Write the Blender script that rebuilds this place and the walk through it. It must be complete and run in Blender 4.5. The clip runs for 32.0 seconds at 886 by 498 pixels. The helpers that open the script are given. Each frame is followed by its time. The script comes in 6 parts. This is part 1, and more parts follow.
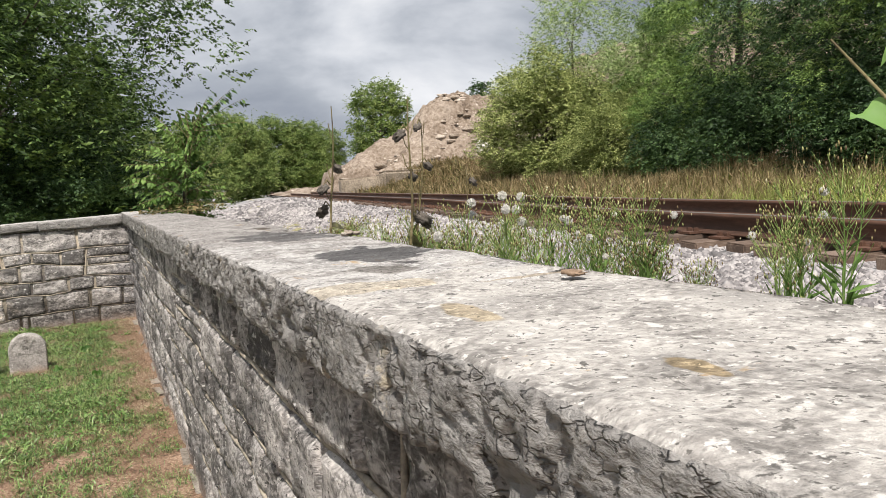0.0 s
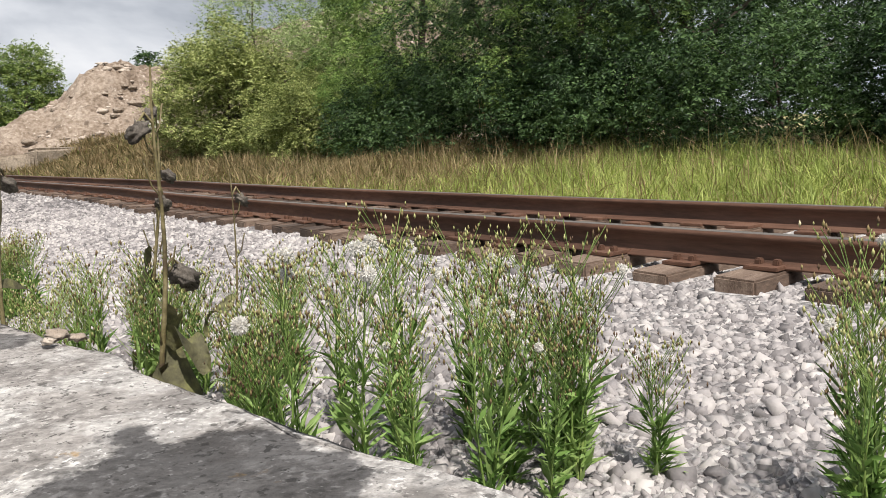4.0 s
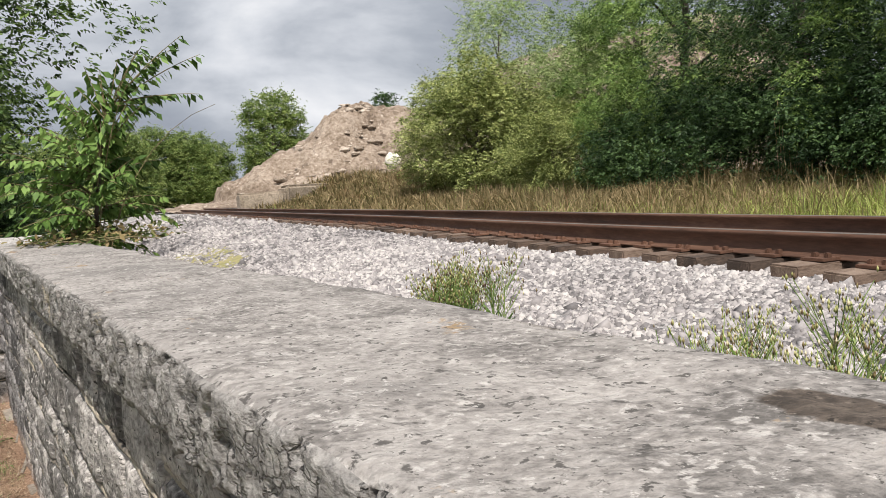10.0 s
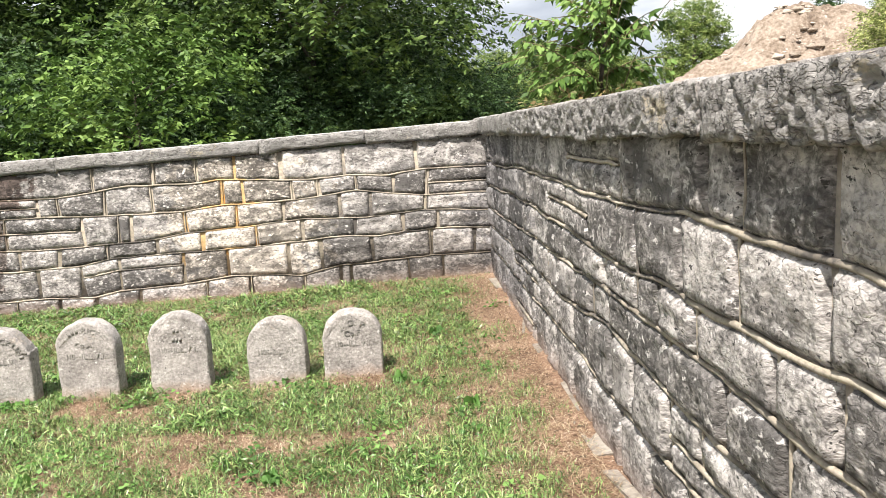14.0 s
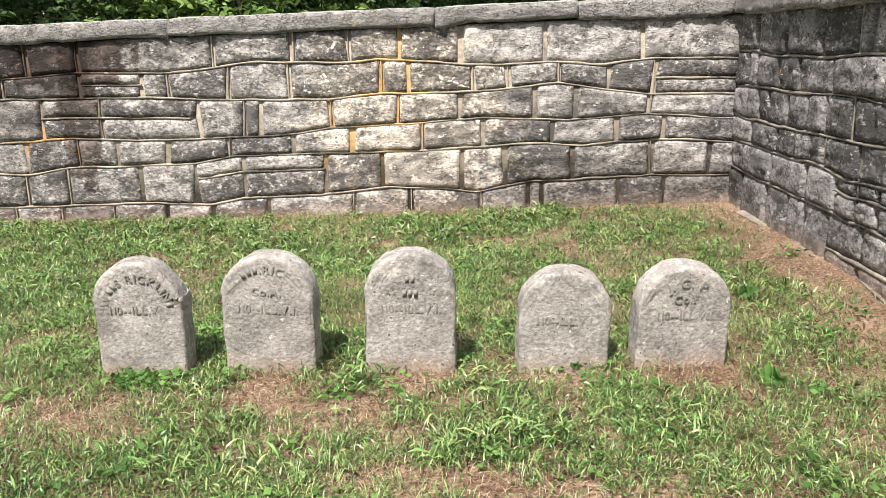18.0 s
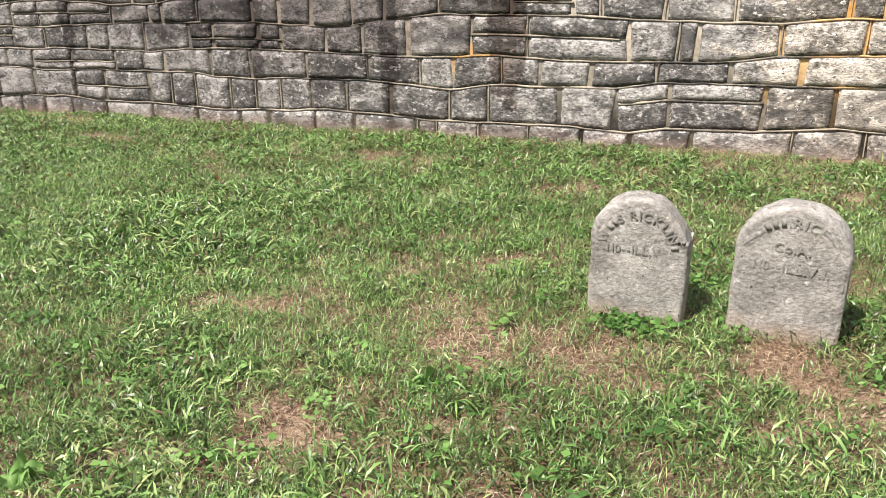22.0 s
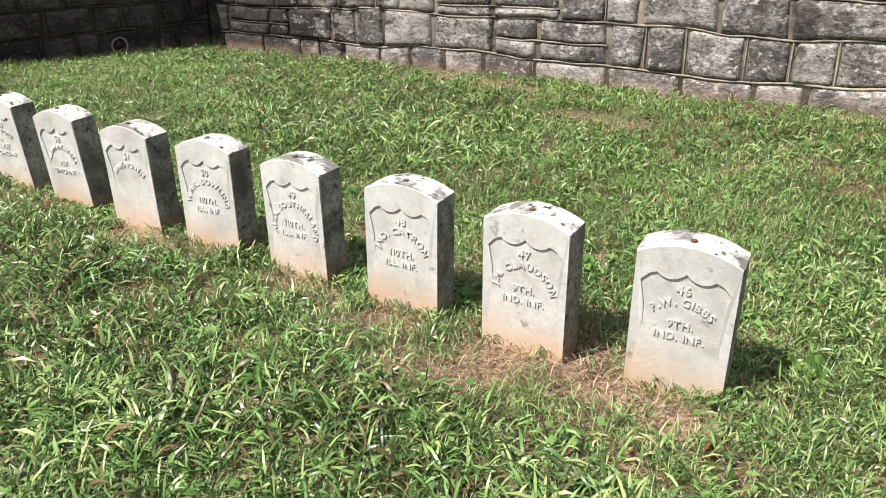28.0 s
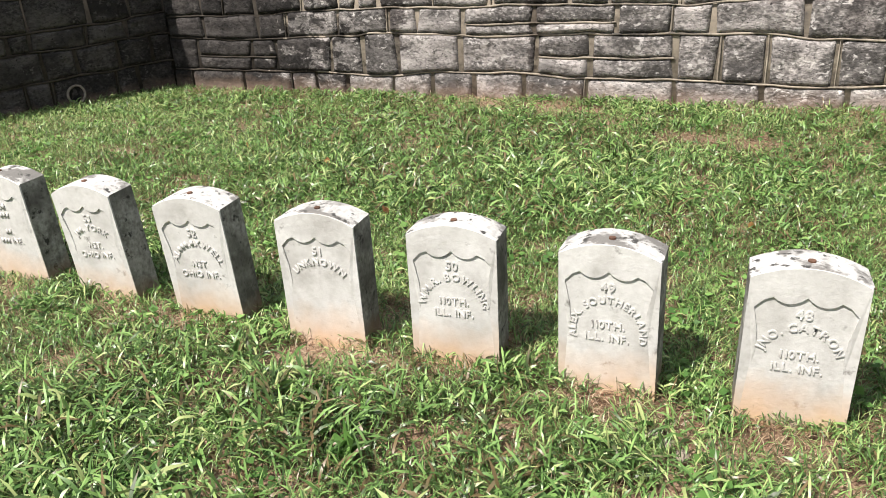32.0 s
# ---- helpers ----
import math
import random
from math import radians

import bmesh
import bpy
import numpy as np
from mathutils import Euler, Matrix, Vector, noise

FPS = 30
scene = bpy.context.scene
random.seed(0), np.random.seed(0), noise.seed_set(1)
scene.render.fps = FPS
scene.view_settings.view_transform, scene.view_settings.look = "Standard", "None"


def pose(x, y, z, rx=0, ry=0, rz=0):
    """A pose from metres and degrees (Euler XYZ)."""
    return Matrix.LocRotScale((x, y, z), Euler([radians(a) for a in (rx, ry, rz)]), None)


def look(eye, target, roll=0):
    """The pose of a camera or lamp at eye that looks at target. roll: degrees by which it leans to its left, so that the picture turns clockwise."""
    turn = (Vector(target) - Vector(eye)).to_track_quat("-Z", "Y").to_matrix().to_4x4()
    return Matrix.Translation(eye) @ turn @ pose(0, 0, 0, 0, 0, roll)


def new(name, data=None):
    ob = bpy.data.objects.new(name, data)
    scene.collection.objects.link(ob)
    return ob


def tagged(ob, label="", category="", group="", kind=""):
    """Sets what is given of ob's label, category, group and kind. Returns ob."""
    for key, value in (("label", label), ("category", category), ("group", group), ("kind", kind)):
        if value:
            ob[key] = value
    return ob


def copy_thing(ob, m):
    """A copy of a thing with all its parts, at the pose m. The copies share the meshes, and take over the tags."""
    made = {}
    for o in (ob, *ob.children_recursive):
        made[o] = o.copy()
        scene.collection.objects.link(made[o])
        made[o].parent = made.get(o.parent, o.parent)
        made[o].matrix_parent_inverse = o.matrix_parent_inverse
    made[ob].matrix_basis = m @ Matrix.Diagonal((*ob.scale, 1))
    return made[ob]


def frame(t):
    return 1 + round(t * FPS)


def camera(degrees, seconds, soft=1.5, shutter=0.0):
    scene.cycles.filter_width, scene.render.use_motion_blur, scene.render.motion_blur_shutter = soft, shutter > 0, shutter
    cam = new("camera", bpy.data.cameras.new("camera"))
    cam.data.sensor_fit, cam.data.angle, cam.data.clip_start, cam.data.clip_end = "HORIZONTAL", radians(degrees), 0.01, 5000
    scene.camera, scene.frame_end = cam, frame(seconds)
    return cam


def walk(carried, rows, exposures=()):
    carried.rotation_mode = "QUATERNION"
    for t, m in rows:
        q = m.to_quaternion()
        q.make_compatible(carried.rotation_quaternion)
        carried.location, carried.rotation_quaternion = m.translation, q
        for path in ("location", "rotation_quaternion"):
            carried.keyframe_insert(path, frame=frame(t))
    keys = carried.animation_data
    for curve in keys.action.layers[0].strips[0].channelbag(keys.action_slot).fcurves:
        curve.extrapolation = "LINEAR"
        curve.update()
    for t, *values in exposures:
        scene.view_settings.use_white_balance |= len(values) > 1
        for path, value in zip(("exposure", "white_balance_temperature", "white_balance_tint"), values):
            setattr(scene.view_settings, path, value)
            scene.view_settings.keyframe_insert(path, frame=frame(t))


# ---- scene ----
cam = camera(57.4, 32.0, soft=0.85)
PATH = [
    (0, (0.183, -12.136, 1.678), (0.88, -10.27, 1.505), -3.4),
    (0.5, (0.211, -11.917, 1.706), (1.043, -10.101, 1.602), -4.8),
    (1, (0.214, -11.678, 1.755), (1.191, -9.935, 1.685), -5.3),
    (1.5, (0.297, -11.418, 1.783), (1.381, -9.741, 1.669), -4.7),
    (2, (0.383, -11.192, 1.791), (1.533, -9.574, 1.547), -4.7),
    (2.5, (0.447, -10.976, 1.777), (1.761, -9.506, 1.436), -5.0),
    (4.5, (0.465, -10.437, 1.844), (1.817, -8.986, 1.59), -2.9),
    (5, (0.429, -10.193, 1.844), (1.78, -8.74, 1.587), -3.9),
    (5.5, (0.403, -9.953, 1.825), (1.745, -8.492, 1.567), -4.2),
    (6, (0.414, -9.676, 1.813), (1.76, -8.213, 1.592), -3.9),
    (6.5, (0.357, -9.473, 1.8), (1.751, -8.052, 1.599), -4.3),
    (7, (0.285, -9.273, 1.778), (1.738, -7.918, 1.547), -3.7),
    (7.5, (0.29, -9.068, 1.759), (1.762, -7.736, 1.514), -3.4),
    (8, (0.291, -8.845, 1.759), (1.792, -7.538, 1.563), -1.7),
    (8.5, (0.27, -8.664, 1.737), (1.757, -7.336, 1.581), -1.8),
    (9, (0.189, -8.466, 1.714), (1.526, -6.985, 1.574), -3.8),
    (9.5, (0.12, -8.362, 1.712), (1.226, -6.701, 1.577), -3.9),
    (10, (0.109, -8.295, 1.699), (1.062, -6.544, 1.548), -3.4),
    (10.5, (0.1, -8.274, 1.696), (0.98, -6.484, 1.548), -2.5),
    (11, (0.094, -8.262, 1.7), (0.94, -6.454, 1.578), -1.8),
    (11.5, (0.098, -8.258, 1.705), (0.952, -6.451, 1.625), -1.6),
    (12, (0.107, -8.248, 1.711), (0.946, -6.433, 1.674), -2.0),
    (12.5, (0.067, -8.228, 1.682), (0.642, -6.312, 1.643), -2.7),
    (13, (-0.051, -8.131, 1.603), (0.183, -6.147, 1.504), -2.2),
    (13.5, (-0.254, -7.943, 1.512), (-0.154, -5.955, 1.314), -2.7),
    (14, (-0.42, -7.665, 1.376), (-0.419, -5.686, 1.085), -3.4),
    (14.5, (-0.543, -7.359, 1.348), (-0.69, -5.386, 1.054), -3.6),
    (16.5, (-1.243, -6.404, 1.22), (-1.387, -4.451, 0.813), -1.5),
    (17, (-1.461, -6.257, 1.22), (-1.567, -4.311, 0.771), -1.6),
    (17.5, (-1.633, -6.092, 1.191), (-1.731, -4.153, 0.713), -0.8),
    (18, (-1.75, -5.905, 1.171), (-1.844, -3.971, 0.668), -0.6),
    (18.5, (-1.813, -5.845, 1.16), (-1.873, -3.928, 0.592), -0.8),
    (19, (-1.852, -5.834, 1.146), (-1.895, -3.932, 0.528), -0.2),
    (19.5, (-1.868, -5.842, 1.145), (-1.917, -3.949, 0.501), 0.1),
    (20, (-1.877, -5.838, 1.142), (-1.924, -3.951, 0.48), 0.2),
    (20.5, (-1.92, -5.85, 1.147), (-1.997, -3.968, 0.473), 0.5),
    (21, (-2.048, -5.87, 1.149), (-2.273, -4.001, 0.473), 0.2),
    (21.5, (-2.251, -5.855, 1.14), (-2.761, -4.042, 0.468), 0.3),
    (22, (-2.549, -5.75, 1.139), (-3.349, -4.044, 0.47), -0.3),
    (22.5, (-2.832, -5.694, 1.132), (-3.843, -4.102, 0.467), -0.8),
    (23, (-3.151, -5.669, 1.14), (-4.249, -4.142, 0.461), -2.4),
    (23.5, (-3.456, -5.627, 1.134), (-4.604, -4.144, 0.44), -3.0),
    (24, (-3.782, -5.57, 1.134), (-4.988, -4.138, 0.429), -3.0),
    (24.5, (-4.072, -5.562, 1.118), (-5.318, -4.16, 0.422), -3.7),
    (25, (-4.368, -5.554, 1.119), (-5.601, -4.142, 0.421), -4.4),
    (25.5, (-4.665, -5.513, 1.113), (-5.909, -4.123, 0.392), -3.1),
    (27.5, (-5.63, -5.342, 1.078), (-6.715, -3.846, 0.314), -1.3),
    (28, (-5.785, -5.289, 1.048), (-6.873, -3.82, 0.237), -0.6),
    (28.5, (-5.956, -5.316, 1.046), (-7.017, -3.847, 0.2), -1.8),
    (29, (-6.123, -5.389, 1.043), (-7.138, -3.885, 0.202), -2.1),
    (29.5, (-6.28, -5.421, 1.039), (-7.264, -3.897, 0.195), -0.9),
    (30, (-6.508, -5.409, 1.036), (-7.469, -3.863, 0.207), -0.8),
    (30.5, (-6.677, -5.433, 1.04), (-7.602, -3.858, 0.225), -1.2),
    (31, (-6.904, -5.488, 1.049), (-7.773, -3.873, 0.252), -2.5),
    (31.5, (-7.053, -5.478, 1.052), (-7.901, -3.847, 0.265), -2.8),
    (32, (-7.232, -5.358, 1.038), (-8.074, -3.724, 0.249), -2.8),
]
walk(cam, [(t, look(eye, target, roll)) for t, eye, target, roll in PATH], exposures=[(0, 0.36), (12.5, 0.34), (13.0, 0.44), (14.0, 1.05), (16.5, 0.94), (18.5, 0.77), (20, 0.74), (21.2, 0.70), (24, 0.79), (27, 0.70), (32, 0.72)])

# ---- light ----
SUN_AZ, SUN_EL = radians(203), radians(57)      # compass bearing from +y towards +x
to_sun = Vector((math.sin(SUN_AZ) * math.cos(SUN_EL), math.cos(SUN_AZ) * math.cos(SUN_EL), math.sin(SUN_EL)))
sun = new("sun", bpy.data.lights.new("sun", "SUN"))
sun.data.energy, sun.data.angle, sun.data.color = 5.0, radians(1.2), (1.0, 0.935, 0.86)
sun.matrix_world = look((0, 0, 30), Vector((0, 0, 30)) - to_sun)

world = bpy.data.worlds.new("world")
scene.world = world
world.use_nodes = True
wt = world.node_tree
wt.nodes.clear()


def wnode(kind, **values):
    n = wt.nodes.new(kind)
    for k, v in values.items():
        n.inputs[k].default_value = v
    return n


sky = wt.nodes.new("ShaderNodeTexSky")
sky.sky_type = "NISHITA"
sky.sun_disc = False
sky.sun_elevation, sky.sun_rotation = SUN_EL, SUN_AZ
sky_gain = wt.nodes.new("ShaderNodeVectorMath")
sky_gain.operation = "SCALE"
sky_gain.inputs[3].default_value = 0.11
wt.links.new(sky.outputs[0], sky_gain.inputs[0])
coord = wt.nodes.new("ShaderNodeTexCoord")
mapping = wt.nodes.new("ShaderNodeMapping")
mapping.inputs["Scale"].default_value = (1.0, 1.0, 2.7)
wt.links.new(coord.outputs["Generated"], mapping.inputs[0])
puff = wnode("ShaderNodeTexNoise", Scale=2.3, Detail=7.0, Roughness=0.52, Distortion=0.25)
wt.links.new(mapping.outputs[0], puff.inputs["Vector"])
cloud_ramp = wt.nodes.new("ShaderNodeValToRGB")
for el, (pos, col) in zip((0, 1, 2, 3), ((0.34, (0.42, 0.47, 0.57, 1)), (0.45, (0.66, 0.71, 0.80, 1)), (0.54, (1.02, 1.06, 1.14, 1)), (0.64, (1.38, 1.39, 1.43, 1)))):
    e = cloud_ramp.color_ramp.elements[el] if el < 2 else cloud_ramp.color_ramp.elements.new(pos)
    e.position, e.color = pos, col
wt.links.new(puff.outputs[0], cloud_ramp.inputs[0])
cover_noise = wnode("ShaderNodeTexNoise", Scale=1.7, Detail=4.0, Roughness=0.5)
wt.links.new(mapping.outputs[0], cover_noise.inputs["Vector"])
cover = wnode("ShaderNodeMapRange")
cover.inputs["From Min"].default_value, cover.inputs["From Max"].default_value = 0.30, 0.42
wt.links.new(cover_noise.outputs[0], cover.inputs[0])
sky_mix = wt.nodes.new("ShaderNodeMix")
sky_mix.data_type = "RGBA"
wt.links.new(cover.outputs[0], sky_mix.inputs[0])
wt.links.new(sky_gain.outputs[0], sky_mix.inputs[6])
wt.links.new(cloud_ramp.outputs[0], sky_mix.inputs[7])
bg = wnode("ShaderNodeBackground", Strength=0.53)
wt.links.new(sky_mix.outputs[2], bg.inputs[0])
wout = wt.nodes.new("ShaderNodeOutputWorld")
wt.links.new(bg.outputs[0], wout.inputs[0])


# ---- materials ----
def material(name, stops, scale=3.0, fine=40.0, fine_amount=0.35, rough=0.85, bump=0.3, bump_scale=60.0, rand="", rand_amount=0.25, patches=(), metallic=0.0, stretch=(1, 1, 1), translucent=0.0, local=False, distortion=0.0, foot=None, tints=(), foot_slope=0.0, cracks=None):
    """stops: ramp of (position, colour) read by two scales of noise; rand: object or island; patches: (scale, low, high, colour, seed)."""
    m = bpy.data.materials.new(name)
    m.use_nodes = True
    t = m.node_tree
    t.nodes.clear()
    out, pr = t.nodes.new("ShaderNodeOutputMaterial"), t.nodes.new("ShaderNodeBsdfPrincipled")
    pr.inputs["Roughness"].default_value, pr.inputs["Metallic"].default_value = rough, metallic
    pr.inputs["Specular IOR Level"].default_value = 0.35
    if local:
        src = t.nodes.new("ShaderNodeTexCoord").outputs["Object"]
        shift = t.nodes.new("ShaderNodeVectorMath")
        shift.operation = "MULTIPLY_ADD"
        shift.inputs[0].default_value = (37.0, 19.0, 53.0)
        t.links.new(t.nodes.new("ShaderNodeObjectInfo").outputs["Random"], shift.inputs[1])
        t.links.new(src, shift.inputs[2])
    else:
        src = t.nodes.new("ShaderNodeNewGeometry").outputs["Position"]
    mp = t.nodes.new("ShaderNodeMapping")
    mp.inputs["Scale"].default_value = stretch
    t.links.new(shift.outputs[0] if local else src, mp.inputs[0])

    def tex(sc, detail, off):
        mm = t.nodes.new("ShaderNodeVectorMath")
        mm.inputs[1].default_value = (off, off * 1.7, off * 0.3)
        t.links.new(mp.outputs[0], mm.inputs[0])
        n = t.nodes.new("ShaderNodeTexNoise")
        n.inputs["Scale"].default_value, n.inputs["Detail"].default_value, n.inputs["Roughness"].default_value = sc, detail, 0.6
        n.inputs["Distortion"].default_value = distortion
        t.links.new(mm.outputs[0], n.inputs["Vector"])
        return n.outputs[0]

    def math_node(op, a, b):
        n = t.nodes.new("ShaderNodeMath")
        n.operation = op
        for i, v in enumerate((a, b)):
            if isinstance(v, (int, float)):
                n.inputs[i].default_value = v
            else:
                t.links.new(v, n.inputs[i])
        return n.outputs[0]

    big, small = tex(scale, 5, 0), tex(fine, 4, 7)
    value = math_node("ADD", big, math_node("MULTIPLY", math_node("SUBTRACT", small, 0.5), fine_amount * 2))
    if rand:
        if rand == "object":
            r = t.nodes.new("ShaderNodeObjectInfo").outputs["Random"]
        else:
            r = t.nodes.new("ShaderNodeNewGeometry").outputs["Random Per Island"]
        value = math_node("ADD", value, math_node("MULTIPLY", math_node("SUBTRACT", r, 0.5), rand_amount * 2))
    ramp = t.nodes.new("ShaderNodeValToRGB")
    els = ramp.color_ramp.elements
    while len(els) < len(stops):
        els.new(0.5)
    for e, (pos, col) in zip(els, stops):
        e.position, e.color = pos, (*col, 1)
    t.links.new(value, ramp.inputs[0])
    colour = ramp.outputs[0]
    for sc, lo, hi, col, seed in patches:
        mr = t.nodes.new("ShaderNodeMapRange")
        mr.inputs["From Min"].default_value, mr.inputs["From Max"].default_value = lo, hi
        t.links.new(math_node("ADD", tex(sc, 5, seed), math_node("MULTIPLY", math_node("SUBTRACT", small, 0.5), 0.3)), mr.inputs[0])
        mx = t.nodes.new("ShaderNodeMix")
        mx.data_type = "RGBA"
        t.links.new(mr.outputs[0], mx.inputs[0])
        t.links.new(colour, mx.inputs[6])
        mx.inputs[7].default_value = (*col, 1)
        colour = mx.outputs[2]
    for centre, radii, col in tints:
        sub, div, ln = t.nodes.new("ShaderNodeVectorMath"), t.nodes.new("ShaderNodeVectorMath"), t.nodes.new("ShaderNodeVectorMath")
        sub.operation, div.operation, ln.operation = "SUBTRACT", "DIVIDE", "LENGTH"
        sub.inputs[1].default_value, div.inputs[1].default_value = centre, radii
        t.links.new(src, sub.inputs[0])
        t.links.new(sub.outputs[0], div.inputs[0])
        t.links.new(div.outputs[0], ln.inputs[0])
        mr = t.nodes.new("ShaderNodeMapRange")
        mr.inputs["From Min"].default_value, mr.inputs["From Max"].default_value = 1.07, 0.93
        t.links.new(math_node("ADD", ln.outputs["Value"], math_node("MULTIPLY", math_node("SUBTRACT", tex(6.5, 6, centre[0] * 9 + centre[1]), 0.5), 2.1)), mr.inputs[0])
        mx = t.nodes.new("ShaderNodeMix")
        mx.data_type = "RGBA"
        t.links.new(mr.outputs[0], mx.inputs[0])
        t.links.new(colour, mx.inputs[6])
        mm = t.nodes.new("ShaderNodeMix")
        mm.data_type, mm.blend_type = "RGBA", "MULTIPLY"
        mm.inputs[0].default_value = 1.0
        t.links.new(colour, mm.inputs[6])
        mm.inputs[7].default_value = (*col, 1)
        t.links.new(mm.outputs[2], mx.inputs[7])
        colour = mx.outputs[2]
    if foot:
        z0, z1, col = foot
        sep = t.nodes.new("ShaderNodeSeparateXYZ")
        t.links.new(src, sep.inputs[0])
        mr = t.nodes.new("ShaderNodeMapRange")
        mr.inputs["From Min"].default_value, mr.inputs["From Max"].default_value, mr.inputs["To Max"].default_value = z1, z0, 0.8
        t.links.new(math_node("ADD", math_node("SUBTRACT", sep.outputs[2], math_node("MULTIPLY", sep.outputs[0], foot_slope)), math_node("MULTIPLY", math_node("SUBTRACT", tex(7, 3, 1), 0.5), 0.16)), mr.inputs[0])
        mx = t.nodes.new("ShaderNodeMix")
        mx.data_type = "RGBA"
        t.links.new(mr.outputs[0], mx.inputs[0])
        t.links.new(colour, mx.inputs[6])
        mx.inputs[7].default_value = (*col, 1)
        colour = mx.outputs[2]
    relief = tex(bump_scale, 6, 3) if bump else None
    if cracks:
        sc, width, col, amount = cracks
        bend = t.nodes.new("ShaderNodeVectorMath")
        bend.operation = "MULTIPLY_ADD"
        wave = t.nodes.new("ShaderNodeTexNoise")
        wave.inputs["Scale"].default_value, wave.inputs["Detail"].default_value = sc * 0.9, 5.0
        t.links.new(mp.outputs[0], wave.inputs["Vector"])
        t.links.new(wave.outputs["Color"], bend.inputs[0])
        bend.inputs[1].default_value = (1.6 / sc,) * 3
        t.links.new(mp.outputs[0], bend.inputs[2])
        vor = t.nodes.new("ShaderNodeTexVoronoi")
        vor.feature = "DISTANCE_TO_EDGE"
        vor.inputs["Scale"].default_value = sc
        t.links.new(bend.outputs[0], vor.inputs["Vector"])
        mr = t.nodes.new("ShaderNodeMapRange")
        mr.inputs["From Min"].default_value, mr.inputs["From Max"].default_value = width, 0.0
        t.links.new(vor.outputs[0], mr.inputs[0])
        crack = math_node("MULTIPLY", mr.outputs[0], math_node("MULTIPLY", math_node("GREATER_THAN", tex(sc * 0.35, 3, 15), 0.5), amount))
        mx = t.nodes.new("ShaderNodeMix")
        mx.data_type = "RGBA"
        t.links.new(crack, mx.inputs[0])
        t.links.new(colour, mx.inputs[6])
        mx.inputs[7].default_value = (*col, 1)
        colour = mx.outputs[2]
        relief = math_node("SUBTRACT", relief, math_node("MULTIPLY", crack, 0.8))
    t.links.new(colour, pr.inputs["Base Color"])
    if bump:
        bp = t.nodes.new("ShaderNodeBump")
        bp.inputs["Strength"].default_value, bp.inputs["Distance"].default_value = bump, 0.6 / bump_scale
        t.links.new(relief, bp.inputs["Height"])
        t.links.new(bp.outputs[0], pr.inputs["Normal"])
    last = pr.outputs[0]
    if translucent:
        tr, ms = t.nodes.new("ShaderNodeBsdfTranslucent"), t.nodes.new("ShaderNodeMixShader")
        t.links.new(colour, tr.inputs[0])
        ms.inputs[0].default_value = translucent
        t.links.new(last, ms.inputs[1])
        t.links.new(tr.outputs[0], ms.inputs[2])
        last = ms.outputs[0]
    t.links.new(last, out.inputs[0])
    return m


M = {}
# Stains on the walls; the x -12.5 entry also paints in the north-west corner's shade
STAINS_SHADE = [((-2.3, 0, 0.62), (0.75, 0.6, 0.75), (1.36, 1.30, 1.20)), ((-4.8, 0, 1.15), (0.55, 0.6, 0.35), (0.34, 0.28, 0.26)), ((-4.7, 0, 0.7), (0.14, 0.6, 0.6), (0.45, 0.40, 0.38)), ((-7.4, 0, 0.75), (2.2, 0.6, 0.30), (0.62, 0.60, 0.60)), ((-6.3, 0, 0.85), (1.5, 0.6, 0.7), (0.72, 0.70, 0.70)),
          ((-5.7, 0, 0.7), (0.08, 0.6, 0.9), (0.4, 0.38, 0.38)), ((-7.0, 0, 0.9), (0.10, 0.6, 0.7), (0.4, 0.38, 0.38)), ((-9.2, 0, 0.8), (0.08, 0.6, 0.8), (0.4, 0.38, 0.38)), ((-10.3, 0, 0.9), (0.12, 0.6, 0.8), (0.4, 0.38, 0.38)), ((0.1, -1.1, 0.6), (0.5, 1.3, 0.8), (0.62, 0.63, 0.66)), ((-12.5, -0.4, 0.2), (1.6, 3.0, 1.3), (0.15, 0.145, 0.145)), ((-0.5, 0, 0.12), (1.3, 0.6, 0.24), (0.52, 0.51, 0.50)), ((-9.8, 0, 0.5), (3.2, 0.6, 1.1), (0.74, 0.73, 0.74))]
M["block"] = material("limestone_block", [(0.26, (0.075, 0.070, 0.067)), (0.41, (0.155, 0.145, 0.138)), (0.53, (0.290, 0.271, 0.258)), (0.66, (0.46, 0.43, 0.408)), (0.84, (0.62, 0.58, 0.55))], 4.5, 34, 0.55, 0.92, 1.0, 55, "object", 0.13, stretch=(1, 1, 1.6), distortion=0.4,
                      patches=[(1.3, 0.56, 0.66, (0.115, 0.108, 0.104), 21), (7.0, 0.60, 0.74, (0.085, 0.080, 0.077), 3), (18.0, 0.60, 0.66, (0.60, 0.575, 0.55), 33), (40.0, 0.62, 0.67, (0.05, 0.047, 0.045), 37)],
                      tints=STAINS_SHADE, foot=(-0.08, 0.09, (0.30, 0.215, 0.165)), foot_slope=0.026, cracks=(20.0, 0.05, (0.07, 0.065, 0.06), 0.32))
M["mortar"] = material("mortar", [(0.25, (0.15, 0.128, 0.10)), (0.55, (0.335, 0.29, 0.228)), (0.8, (0.44, 0.38, 0.30))], 3.3, 30, 0.4, 0.95, 0.5, 90, patches=[(1.2, 0.54, 0.66, (0.085, 0.076, 0.068), 8)],
                       tints=[((-2.27, 0, 0.85), (0.26, 0.6, 0.60), (1.62, 1.24, 0.72)), ((-2.6, 0, 0.50), (0.34, 0.6, 0.45), (1.5, 1.16, 0.72)), ((-4.95, 0, 0.42), (0.22, 0.6, 0.15), (1.5, 1.05, 0.6)), ((0.06, -0.75, 0.85), (0.5, 0.16, 0.14), (1.6, 1.1, 0.5))] + STAINS_SHADE[1:])
